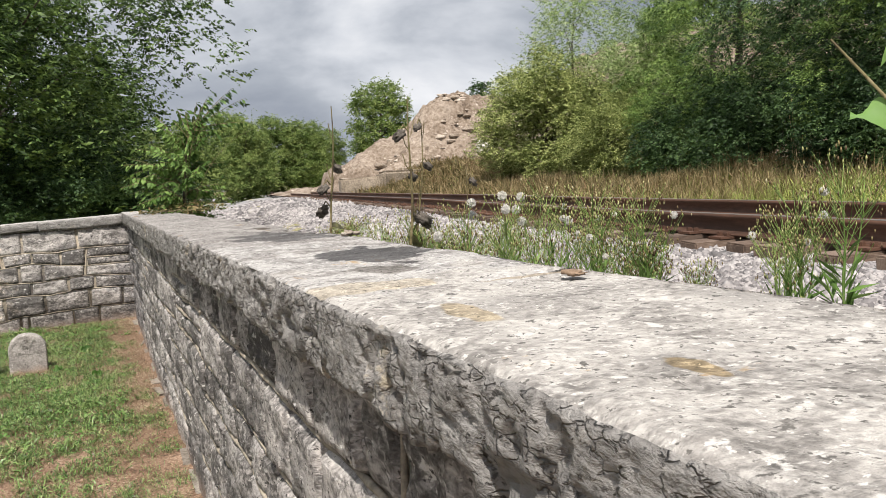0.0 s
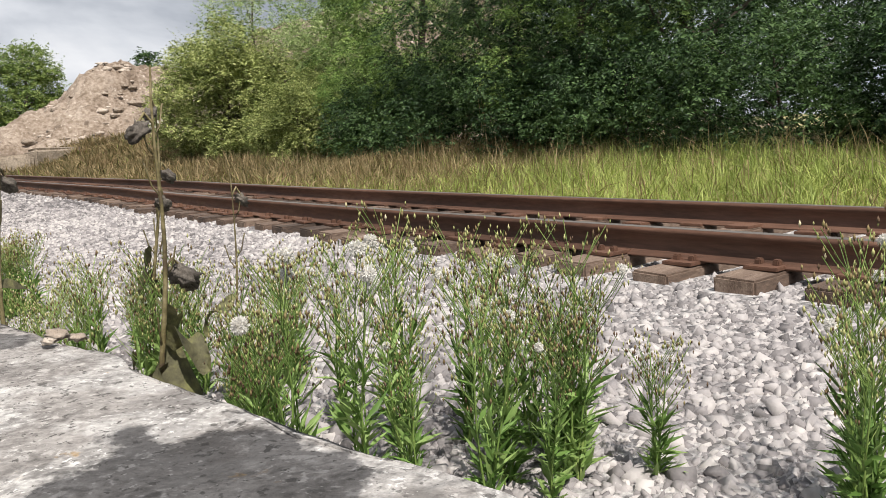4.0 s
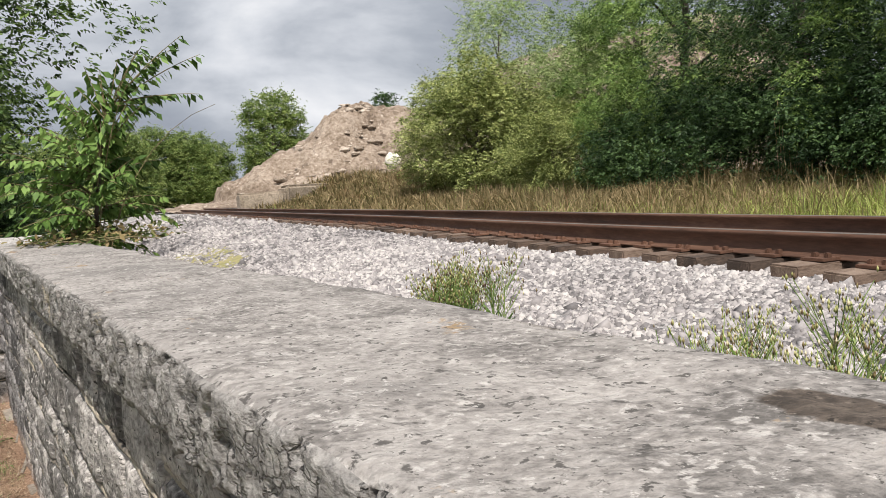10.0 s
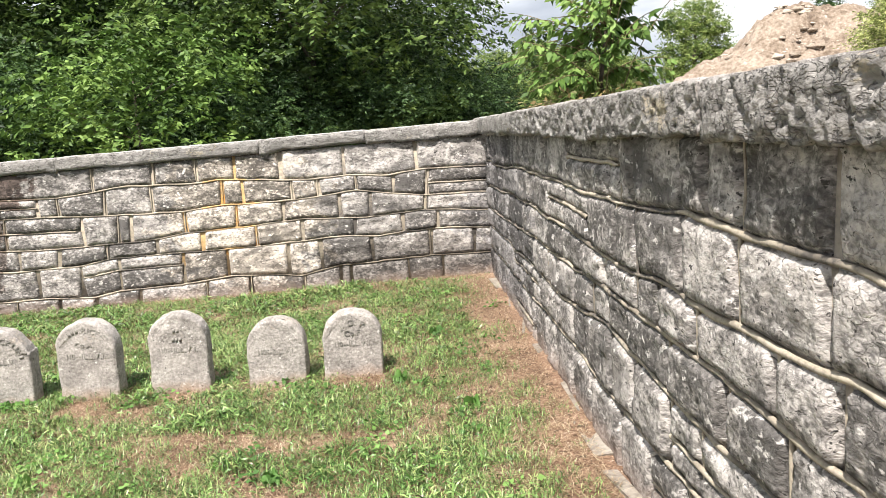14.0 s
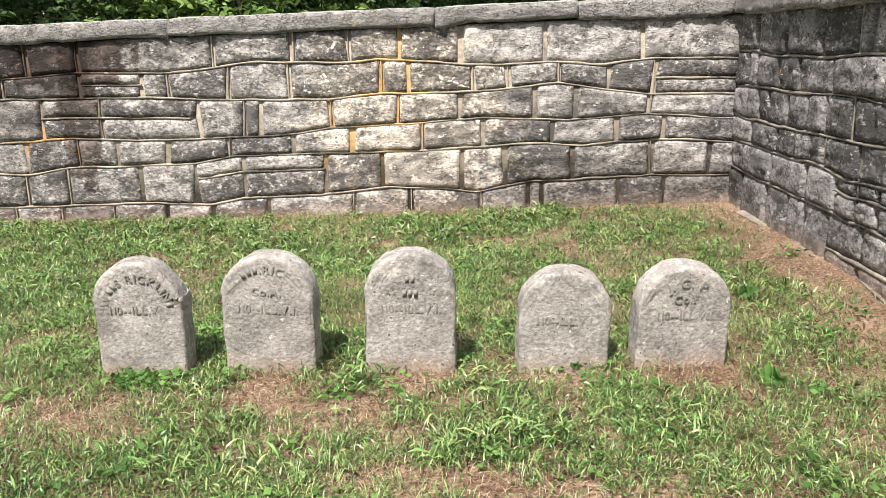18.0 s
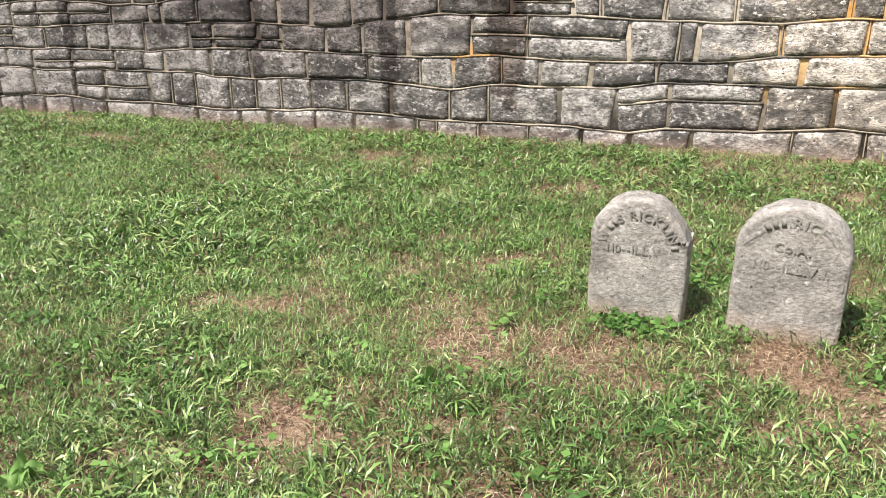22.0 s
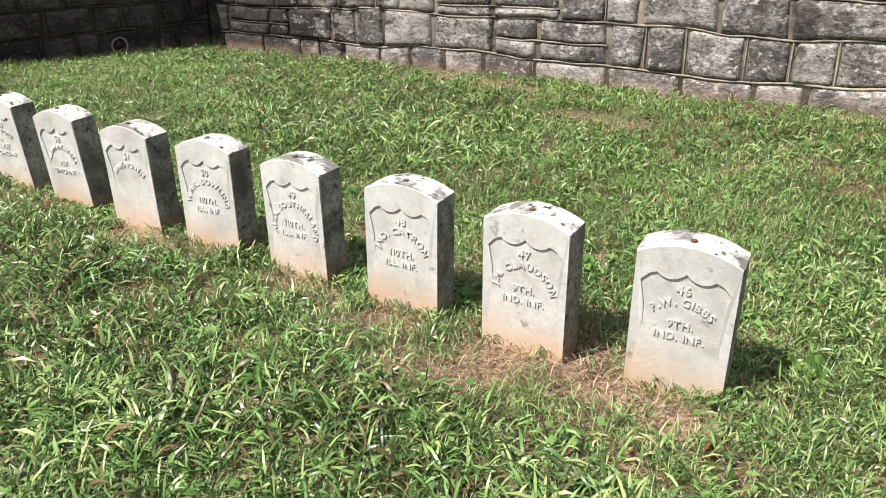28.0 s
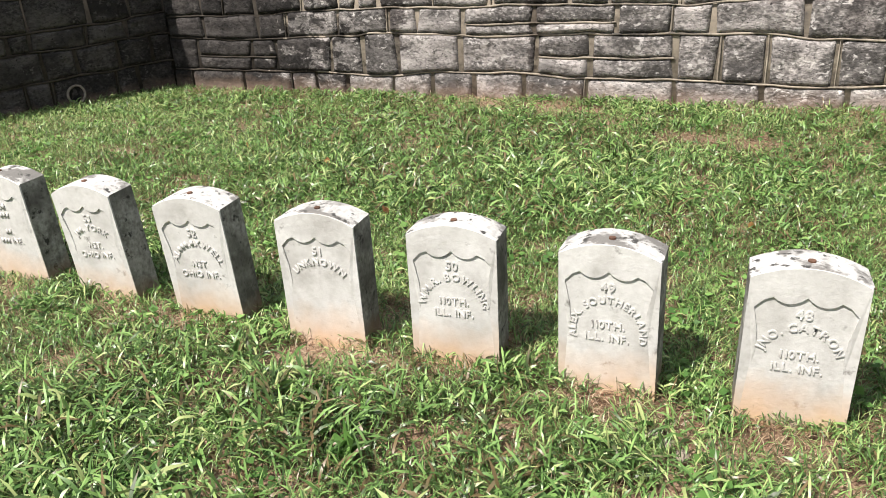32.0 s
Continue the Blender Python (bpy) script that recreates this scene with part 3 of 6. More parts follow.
# ---- stone walls ----
def build_wall(name, label, origin, along, inward, length, height, slope, seed, widths=(0.26, 0.60), courses=6, z0=0.0, thick=0.5, detail=True, knots=(), joints=(), splits=(), rope=0.008):
    """A coursed wall of quarry-faced blocks with raised, wavy mortar ropes. u runs along it, v up, n into the yard.
    knots: (u, v) of the first stretch of each bed joint; joints: upright joints of each course; splits: (course, u0, u1, part) where a course holds two rows."""
    rng = np.random.default_rng(seed)
    o, a, n = np.array([*origin, 0.0]), np.array([*along, 0.0]), np.array([*inward, 0.0])
    wall = thing(name, label, "wall", kind="structure")

    def place(u, v, w):
        u, v, w = np.broadcast_arrays(u, v, w)
        return o + u[..., None] * a + w[..., None] * n + (z0 + v + slope * u)[..., None] * np.array([0, 0, 1.0])

    # core, with its mortar a little behind the faces of the blocks
    us = np.linspace(-0.0, length, 40)
    ring = [(-0.35, 0.002), (height - 0.01, 0.002), (height - 0.01, -thick), (-0.35, -thick)]
    v = np.stack([place(us, np.full_like(us, p), np.full_like(us, q)) for p, q in ring], 1).reshape(-1, 3)
    part("core", mesh_of("core", v, grid_faces(len(us), 4, True), M["mortar"]), wall)
    if not detail:
        return wall, place
    hs = height / courses * rng.uniform(0.80, 1.20, courses)
    hs *= height / hs.sum()
    lines = np.concatenate([[0], np.cumsum(hs)])
    ends = [k[-1][0] for k in knots]
    if knots:
        lines[1:-1] = [np.mean([q[1] for q in k]) for k in knots]

    def level(k, u):
        if k in (0, courses):
            return np.full_like(u, lines[k] - (0.06 if k == 0 else 0))
        pts = np.stack([u * 1.0, np.full_like(u, k * 7.7 + seed), 0 * u], 1)
        free = lines[k] + 0.040 * vnoise(pts, 0.9, seed + 3) + 0.020 * vnoise(pts, 2.7, seed + 4) + 0.007 * vnoise(pts, 6.5, seed + 5)
        if knots:
            t = np.clip((u - ends[k - 1]) / 0.8, 0, 1)
            free = (np.interp(u, *zip(*knots[k - 1])) + 0.006 * vnoise(pts, 4.0, seed + 4)) * (1 - t) + free * t
        return free

    for k in range(courses):
        cuts = [0.0] + list(joints[k] if joints else ())
        while cuts[-1] < length - 0.2:
            cuts.append(cuts[-1] + rng.uniform(*widths) * (0.6 if rng.random() < 0.2 else 1))
        cuts[-1] = length
        ropes, halves, u_free = [], [q for q in splits if q[0] == k], (ends[0] if knots else 0.5)
        while u_free < length - 1.5:
            u_free += rng.uniform(0.8, 3.5)
            inside = [c for c in cuts if u_free <= c <= u_free + 1.5]
            if len(inside) > 1 and lines[k + 1] - lines[k] > 0.19:
                halves.append((k, inside[0], inside[-1], rng.uniform(0.35, 0.65)))
            u_free += 1.6
        for u0, u1 in zip(cuts[:-1], cuts[1:]):
            part_at = [q[3] for q in halves if q[1] - 0.02 < (u0 + u1) / 2 < q[2] + 0.02]
            rows = [(0.0, part_at[0]), (part_at[0], 1.0)] if part_at else [(0.0, 1.0)]
            for r0, r1 in rows:
                ub, ue = u0, u1
                nu, nv = max(6, int((ue - ub) / 0.020)), max(5, int((lines[k + 1] - lines[k]) * (r1 - r0) / 0.020))
                s = np.concatenate([[0, 0.0], np.linspace(0, 1, nu + 1)[1:-1], [1, 1.0]])
                r = np.concatenate([[0, 0.0], np.linspace(0, 1, nv + 1)[1:-1], [1, 1.0]])
                S, R = np.meshgrid(s, r, indexing="ij")
                gap, skew = 0.005, rng.normal(0, 0.012, 2)
                g0, g1 = rng.uniform(0.008, 0.024, 2)
                U = ub + g0 + skew[0] * (R - 0.5) + S * (ue - ub - g0 - g1 + (skew[1] - skew[0]) * (R - 0.5))
                lo, hi = level(k, U.ravel()).reshape(U.shape), level(k + 1, U.ravel()).reshape(U.shape)
                lo, hi = lo + (hi - lo) * r0 + gap, lo + (hi - lo) * r1 - gap
                V = lo + R * (hi - lo)
                rim = np.minimum(np.minimum(S, 1 - S) * (ue - ub), np.minimum(R, 1 - R) * np.maximum(hi - lo, 0.02))
                pts = np.stack([U.ravel(), V.ravel(), np.full(U.size, seed * 3.1 + k + 0.37 * len(wall.children))], 1)
                # quarry face: broad swell, ridged chips, grit
                chips = (1 - 2 * np.abs(vnoise(pts * [1, 1.7, 1], 8, seed + 9))) + 0.6 * (1 - 2 * np.abs(vnoise(pts * [1, 1.6, 1], 19, seed + 10)))
                rough = (0.7 * fbm(pts, 4, seed + 12, 2) + 0.42 * chips + 0.35 * vnoise(pts, 38, seed + 13)).reshape(U.shape)
                W = 0.004 + (0.014 + 0.012 * rng.random() + 0.017 * rough) * np.clip(rim / (0.014 + 0.014 * np.abs(rough)), 0, 1) ** 0.7
                ui, vi = np.indices(U.shape)
                edge = (ui == 0) | (ui == U.shape[0] - 1) | (vi == 0) | (vi == U.shape[1] - 1)
                W = np.where(edge, -0.03, np.maximum(W, 0.003))
                world = place(U, V, W).reshape(-1, 3)
                mid = world.mean(0)
                f = grid_faces(*U.shape)
                if np.dot(np.cross(a, [0, 0, 1.0]), n) < 0:
                    f = f[:, ::-1]
                part("block", mesh_of("block", world - mid, f, M["block"], True), wall, m=Matrix.Translation(mid))
            # upright rope, on some joints only
            if u1 < length - 0.05 and rng.random() < 0.35:
                vv = np.linspace(float(level(k, np.array([u1]))[0]), float(level(k + 1, np.array([u1]))[0]), 7)
                pp = np.stack([np.full(7, u1), vv, np.full(7, k * 3.3 + u1 * 9)], 1)
                ropes.append(tube(place(u1 + 0.008 * vnoise(pp, 7, 2), vv, 0.010 + 0.004 * vnoise(pp, 7, 6)), np.clip(0.7 * rope + 0.003 * vnoise(pp, 11, 5), 0.002, 1), 6))
        runs = [(0.0, length, None)] if k else []
        runs += [(q[1], q[2], q[3]) for q in halves]
        for u0, u1, fr in runs:
            uu = np.arange(u0, u1, 0.04)
            pp = np.stack([uu, np.full_like(uu, k * 5.1), np.full_like(uu, seed)], 1)
            vv = level(k, uu) if fr is None else level(k, uu) * (1 - fr) + level(k + 1, uu) * fr
            r = np.clip(rope + 0.40 * rope * vnoise(pp, 2.5, 7) + 0.35 * rope * vnoise(pp, 15, 8), 0.002, 1) * np.where(vnoise(pp, 0.9, 31) > 0.48, 0.35, 1)
            ropes.append(tube(place(uu, vv + 0.006 * vnoise(pp, 9, 4), 0.014 + 0.006 * vnoise(pp, 5, 6)), r, 7))
        if ropes:
            part("mortar_rope", mesh_of("mortar_rope", *joined(ropes), M["rope"], True), wall)
    return wall, place


def cap_slab(name, place, wall, u0, u1, top, thick, w_in, w_out, seed, step=0.03, rough_face=0.018):
    """One capping slab, worn at its edges and pitted on its faces."""
    rng = np.random.default_rng(seed)
    width = w_in + w_out
    nt, nf = max(6, int(width / step)), max(4, int(thick / step))
    q = []
    for s in np.linspace(0, 1, nt, endpoint=False):
        q.append((w_in - s * width, 0.0, 0))
    for s in np.linspace(0, 1, nf, endpoint=False):
        q.append((-w_out, -s * thick, 1))
    for s in np.linspace(0, 1, 6, endpoint=False):
        q.append((-w_out + s * width, -thick, 2))
    for s in np.linspace(0, 1, nf, endpoint=False):
        q.append((w_in, -thick + s * thick, 3))
    q = np.array(q)
    us = np.linspace(u0 + 0.004, u1 - 0.004, max(8, int((u1 - u0) / step)))
    U = np.repeat(us, len(q))
    Wd, V, kind = np.tile(q[:, 0], len(us)), np.tile(q[:, 1], len(us)), np.tile(q[:, 2], len(us))
    pts = np.stack([U, Wd * 1.0, V], 1) + seed * 3.3
    big, mid, fine = fbm(pts, 2.2, seed, 3), fbm(pts, 10, seed + 2, 3), fbm(pts, 34, seed + 4, 2)
    cracks = sum(np.exp(-np.abs(vnoise(pts * [1, 1, 1.9], fq, seed + 6 + fq)) / 0.10) * w for fq, w in ((7, 1.0), (15, 0.8), (29, 0.5)))
    cx, cz = (w_in - w_out) / 2, -thick / 2
    edge_d = np.minimum(np.abs(np.abs(Wd - cx) - width / 2), 1) + np.minimum(np.abs(np.abs(V - cz) - thick / 2), 1)
    worn = np.exp(-edge_d / 0.010) * (0.003 + 0.010 * np.clip(mid + 0.35, 0, 1))
    end = np.clip(np.minimum(U - u0, u1 - U) / 0.03, 0, 1)
    V2 = V + np.where(kind == 0, 0.007 * big + 0.0055 * mid + 0.0034 * fine - worn, 0) + np.where(kind == 2, 0.03 * big + 0.012 * mid, 0) - (1 - end) * 0.006 * (kind == 0) - np.where(kind == 0, 0.007 * np.clip(fine - 0.45, 0, 1), 0) + np.where(kind == 3, np.clip(-V / thick, 0, 1) ** 2 * (0.035 * big + 0.022 * mid), 0)
    W2 = Wd + np.where(kind == 3, -worn + rough_face * (0.7 * big + 0.6 * mid + 0.35 - 0.55 * cracks + 0.8 * fine), 0) - np.where(kind == 1, 0.06 * big + 0.02 * mid - worn, 0)
    W2 = np.where(kind == 3, np.minimum(W2, w_in + 0.008), W2)
    first_edge = (kind == 0) & (np.abs(Wd - w_in) < 1e-6)
    W2 = np.where(first_edge, Wd - worn + rough_face * (0.9 * big + 0.9 * mid) * 0.7, W2)
    world = place(U, top + V2, W2)
    mid_p = world.mean(0)
    f = grid_faces(len(us), len(q), True)
    v = world - mid_p
    ends = [np.concatenate([v, v[: len(q)].mean(0)[None], v[-len(q):].mean(0)[None]])]
    v = ends[0]
    c0, c1, m, last = len(v) - 2, len(v) - 1, len(q), (len(us) - 1) * len(q)
    i = np.arange(m)
    f = np.concatenate([f, np.stack([i, np.roll(i, -1), np.full(m, c0), np.full(m, c0)], 1)[:, [1, 0, 2, 3]], np.stack([last + i, last + np.roll(i, -1), np.full(m, c1), np.full(m, c1)], 1)])
    me = bpy.data.meshes.new("capstone")
    me.from_pydata(v.tolist(), [], [list(dict.fromkeys(r)) for r in f.tolist()])
    bm = bmesh.new()
    bm.from_mesh(me)
    bmesh.ops.recalc_face_normals(bm, faces=bm.faces[:])
    bm.to_mesh(me)
    bm.free()
    me.polygons.foreach_set("use_smooth", np.ones(len(me.polygons), dtype=bool))
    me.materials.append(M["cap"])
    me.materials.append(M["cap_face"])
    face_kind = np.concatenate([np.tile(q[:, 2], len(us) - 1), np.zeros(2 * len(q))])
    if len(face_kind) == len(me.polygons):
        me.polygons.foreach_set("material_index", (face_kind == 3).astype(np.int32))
    return part("capstone", me, wall, m=Matrix.Translation(mid_p))


WALL_H, CAP_T = 1.33, 0.135
BEDS = [[(0.0, 0.20), (0.6, 0.22), (0.9, 0.208), (1.5, 0.20), (1.9, 0.13), (2.15, 0.164), (2.55, 0.19), (3.05, 0.15), (3.65, 0.14), (3.9, 0.095), (4.35, 0.126), (5.5, 0.124)],
        [(0.0, 0.44), (0.5, 0.472), (0.9, 0.472), (1.13, 0.446), (1.4, 0.476), (2.2, 0.454), (3.68, 0.455), (4.0, 0.414), (4.95, 0.412), (5.3, 0.36)],
        [(0.0, 0.60), (0.7, 0.662), (1.25, 0.634), (1.85, 0.676), (2.5, 0.65), (2.96, 0.64), (3.33, 0.597), (4.4, 0.592), (4.9, 0.632)],
        [(0.0, 0.78), (0.66, 0.80), (1.0, 0.848), (1.33, 0.905), (1.9, 0.864), (2.6, 0.872), (2.96, 0.845), (3.9, 0.874), (4.2, 0.904), (5.4, 0.93)],
        [(0.0, 1.017), (0.65, 1.049), (1.0, 1.017), (1.4, 1.053), (1.75, 1.04), (2.6, 1.112), (2.86, 1.096), (3.46, 1.132), (4.14, 1.074), (4.8, 1.103)]]
JOINTS = [[0.54, 0.87, 1.42, 1.52, 1.87, 2.39, 2.82, 3.46, 3.89, 4.24, 4.65, 5.05, 5.41], [0.23, 0.65, 1.20, 1.70, 2.01, 2.60, 3.02, 3.63, 4.0, 4.41, 4.97, 5.30], [0.57, 0.90, 1.36, 1.85, 2.30, 2.81, 3.25, 3.72, 4.19, 4.57, 4.87, 5.27],
          [0.67, 1.19, 1.48, 2.02, 2.47, 2.96, 3.47, 3.60, 3.94, 4.67, 5.12], [0.65, 0.97, 1.32, 1.68, 1.93, 2.39, 2.59, 3.26, 3.70, 4.15, 4.34, 4.81, 5.38], [0.74, 1.42, 2.02, 2.45, 2.82, 3.22, 3.80, 4.81, 5.19]]
SPLITS = [(1, 3.02, 4.0, 0.62), (3, 4.0, 5.12, 0.52), (4, 0.0, 0.65, 0.45), (4, 4.34, 4.81, 0.5)]
north, north_at = build_wall("wall_north", "rock-faced grey limestone wall with raised mortar ropes", (0.12, 0.0), (-1, 0), (0, -1), 12.67, WALL_H, -SLOPE, 11, knots=BEDS, joints=JOINTS, splits=SPLITS, rope=0.0072)
cuts = [0.14, 1.2, 2.2, 4.1, 5.7, 7.4, 9.2, 10.9, 12.7]
for i, (u0, u1) in enumerate(zip(cuts[:-1], cuts[1:])):
    cap_slab("capstone", north_at, north, u0, u1, WALL_H + 0.125, CAP_T, 0.06, 0.52, 50 + i, 0.05, 0.012)

ea = Vector((0.048, -1.0)).normalized()
east, east_at = build_wall("wall_east", "rock-faced grey limestone wall stained black, beside the railway", (0.065, 0.0), (ea.x, ea.y), (ea.y, -ea.x), 16.6, WALL_H, 0.0, 23, widths=(0.20, 0.52), rope=0.0088)
cuts, outs = [-0.5, 2.2, 5.6, 8.6, 10.63, 12.6, 14.6, 16.6], [0.47, 0.48, 0.49, 0.53, 0.54, 0.54, 0.54]
for i, (u0, u1) in enumerate(zip(cuts[:-1], cuts[1:])):
    cap_slab("capstone", east_at, east, u0, u1, WALL_H + 0.14, 0.155, 0.085, outs[i] - 0.04, 70 + i, 0.0095 if 4 < u1 < 15.3 else 0.03, 0.020)

wa = Vector((-0.25, -1.0)).normalized()
# Much of this wall's darkness is shade carried by the block and mortar colours
west, west_at = build_wall("wall_west", "dark limestone wall in shade, stains and shade put into its colour", (YARD_W, 0.0), (wa.x, wa.y), (-wa.y, wa.x), 6.0, WALL_H, 0.0, 37, z0=-0.376)
for i in range(3):
    cap_slab("capstone", west_at, west, i * 2.0 - (0.5 if i == 0 else 0), i * 2.0 + 2.0, WALL_H + 0.125, CAP_T, 0.06, 0.52, 90 + i, 0.06, 0.012)
west2, west2_at = build_wall("wall_west_far", "limestone wall closing the yard", (YARD_W + wa.x * 6, wa.y * 6), (wa.x, wa.y), (-wa.y, wa.x), 11.6, WALL_H + 0.13, 0.0, 38, z0=-0.376, detail=False)
south, south_at = build_wall("wall_south", "limestone wall closing the yard", (-17.2, YARD_S), (1, 0), (0, 1), 18.2, WALL_H + 0.3, 0.02, 39, z0=-0.5, detail=False)


# ---- headstones ----
def outline_round(w, h, n=22):
    r = w / 2
    rise = r * 0.92
    pts = [(-r, -0.15), (r, -0.15)]
    for i in range(n + 1):
        a = math.pi * i / n
        pts.append((r * math.cos(a), h - rise + rise * math.sin(a)))
    return pts


def outline_arch(w, h, rise, n=14):
    r = w / 2
    pts = [(-r, -0.15), (r, -0.15)]
    for i in range(n + 1):
        s = 1 - 2 * i / n
        pts.append((r * s, h - rise + rise * (1 - s * s)))
    return pts


def slab_bm(pts, thick, bevel, y0=0.0):
    bm = bmesh.new()
    face = bm.faces.new([bm.verts.new((x, y0, z)) for x, z in pts])
    ext = bmesh.ops.extrude_face_region(bm, geom=[face])
    for v in ext["geom"]:
        if isinstance(v, bmesh.types.BMVert):
            v.co.y += thick
    bmesh.ops.recalc_face_normals(bm, faces=bm.faces[:])
    if bevel:
        rim = [e for e in bm.edges if abs(e.verts[0].co.y - e.verts[1].co.y) < 1e-6]
        bmesh.ops.bevel(bm, geom=rim, offset=bevel, segments=3, profile=0.6, affect="EDGES")
    return bm


def round_headstone(w, h, thick, m, label, seed):
    ob = thing("headstone", label, "headstone", m, group="grey rounded headstones")
    bm = slab_bm(outline_round(w, h), thick, 0.018)
    bmesh.ops.triangulate(bm, faces=bm.faces[:])
    bmesh.ops.subdivide_edges(bm, edges=[e for e in bm.edges if e.calc_length() > 0.035], cuts=2, use_grid_fill=True)
    bmesh.ops.triangulate(bm, faces=bm.faces[:])
    bmesh.ops.subdivide_edges(bm, edges=[e for e in bm.edges if e.calc_length() > 0.03], cuts=1)
    for v in bm.verts:
        if seed == 0 and v.co.x > 0.04 and v.co.z > h - 0.13:
            v.co.z -= 0.30 * (v.co.x - 0.04)
        q = v.co * 16 + Vector((seed * 5.0, 0, 0))
        d = noise.noise(q) * 0.006 + noise.noise(q * 2.9) * 0.005 + noise.noise(q * 6.1) * 0.003
        v.co += v.normal * d if v.normal.length > 0 else Vector()
    part("stone_body", bm_mesh("stone_body", bm, M["grey_stone"], True), ob)
    return ob


STONES = [(-3.075, -2.99, 0.345, 0.49, 1.0, 0.5), (-2.575, -2.98, 0.36, 0.50, -3.0, 1.0), (-2.02, -3.0, 0.345, 0.50, 2.0, 0.5), (-1.44, -3.02, 0.345, 0.42, 2.0, 1.5), (-0.99, -2.99, 0.35, 0.42, 5.0, 1.0)]
round_stones = []
for i, (x, y, w, h, rz, ry) in enumerate(STONES):
    round_stones.append(round_headstone(w, h, 0.12, pose(x, y, float(yard_z(x, y)) - 0.01, 2.0, ry, rz),
                                        "weathered grey limestone headstone with a rounded top" + (", shorter than its neighbours" if h < 0.45 else ""), i))


def shield_points(w, h):
    """A shield: two scallops meeting in a centre peak, cut corners, sides bowed in, a low pointed foot."""
    a, top = w / 2, h - 0.075
    right = []
    for i in range(9):
        q = i / 8
        right.append((a * 0.56 * q, top - 0.006 * q - 0.017 * math.sin(math.pi * q) ** 0.8))
    right += [(a * 0.70, top - 0.014), (a * 0.86, top - 0.036), (a * 0.82, top - 0.06), (a * 0.76, top - 0.10), (a * 0.74, top - 0.15), (a * 0.78, top - 0.20), (a * 0.74, top - 0.235), (a * 0.45, top - 0.262)]
    left = [(-x, z) for x, z in right[1:]]
    return right + [(0, top - 0.272)] + left[::-1]


WHITE_W, WHITE_H, WHITE_T = 0.260, 0.436, 0.112
bm = slab_bm(outline_arch(WHITE_W, WHITE_H, 0.034), WHITE_T - 0.006, 0.006, 0.006)
for v in bm.verts:
    q = v.co * 11
    v.co += Vector((noise.noise(q), noise.noise(q + Vector((9, 0, 0))), noise.noise(q + Vector((0, 9, 0))))) * 0.0015
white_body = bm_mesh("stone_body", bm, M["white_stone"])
white_body.materials.append(M["white_grime_shade"])
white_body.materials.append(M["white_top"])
# Spotted tops; sides and back get the colour with mould and shade in it
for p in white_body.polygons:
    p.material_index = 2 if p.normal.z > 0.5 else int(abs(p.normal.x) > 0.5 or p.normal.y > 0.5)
bm = bmesh.new()
outer = [bm.verts.new((x * 0.985, 0.0064, z if z > 0 else z)) for x, z in outline_arch(WHITE_W, WHITE_H - 0.003, 0.034)]
inner = [bm.verts.new((x, 0.0064, z)) for x, z in shield_points(WHITE_W, WHITE_H)]
rim = [bm.edges.new((l[i], l[(i + 1) % len(l)])) for l in (outer, inner) for i in range(len(l))]
bmesh.ops.triangle_fill(bm, edges=rim, use_beauty=True, use_dissolve=False)
ext = bmesh.ops.extrude_face_region(bm, geom=bm.faces[:])
for v in ext["geom"]:
    if isinstance(v, bmesh.types.BMVert):
        v.co.y -= 0.0056 * min(1.0, max(0.0, (v.co.z - 0.17) / 0.12))
bmesh.ops.recalc_face_normals(bm, faces=bm.faces[:])
white_front = bm_mesh("shield_surround", bm, M["white_stone"])

WHITE = [(-6.376, -3.49, 9, 1.0, 1), (-6.812, -3.532, 6, 0.5, 0), (-7.252, -3.535, 7.5, 1.0, 0), (-7.70, -3.55, 4, -0.5, 0), (-8.13, -3.57, 8, -0.5, -1), (-8.545, -3.605, 6, -1, 0), (-9.0, -3.608, 5, -2.5, 2), (-9.45, -3.615, 3, -3.5, 2), (-9.88, -3.625, 3, -3, 1)]
white_stones = []
for i, (x, y, rz, ry, rx) in enumerate(WHITE):
    ob = thing("headstone", "white marble headstone with a recessed shield, soil-stained at its foot", "headstone", pose(x, y, float(yard_z(x, y)) - 0.002, rx, ry, rz), group="row of white headstones")
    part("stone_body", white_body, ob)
    part("shield_surround", white_front, ob)
    white_stones.append(ob)


# ---- railway ----
ta = Vector((0.1, 1.0, 0)).normalized()
track = thing("railway_track", "rusty railway track on dark timber ties in pale ballast", "railway track")
RAIL_PROFILE = [(-0.036, 0.0), (0.036, 0.0), (0.037, -0.032), (0.012, -0.048), (0.009, -0.135), (0.072, -0.160), (0.072, -0.172), (-0.072, -0.172), (-0.072, -0.160), (-0.009, -0.135), (-0.012, -0.048), (-0.037, -0.032)]


def rail_sweep(x_off, profile, mat, name):
    ys = np.concatenate([np.arange(-40, 40, 0.8), np.arange(40, 160, 6.0)])
    v = np.stack([np.stack([track_x(ys) + x_off + px, ys, np.full_like(ys, RAIL_TOP + pz)], 1) for px, pz in profile], 1)
    return mesh_of(name, v.reshape(-1, 3), grid_faces(len(ys), len(profile), True)[:, ::-1], mat)


for off in (0.0, 1.505):
    r = part("rail", rail_sweep(off, RAIL_PROFILE, M["rail"], "rail"), track)
    part("running_surface", rail_sweep(off, [(-0.031, 0.003), (0.031, 0.003), (0.033, -0.001), (-0.033, -0.001)], M["rail_head"], "running_surface"), r, "worn dull steel running surface")

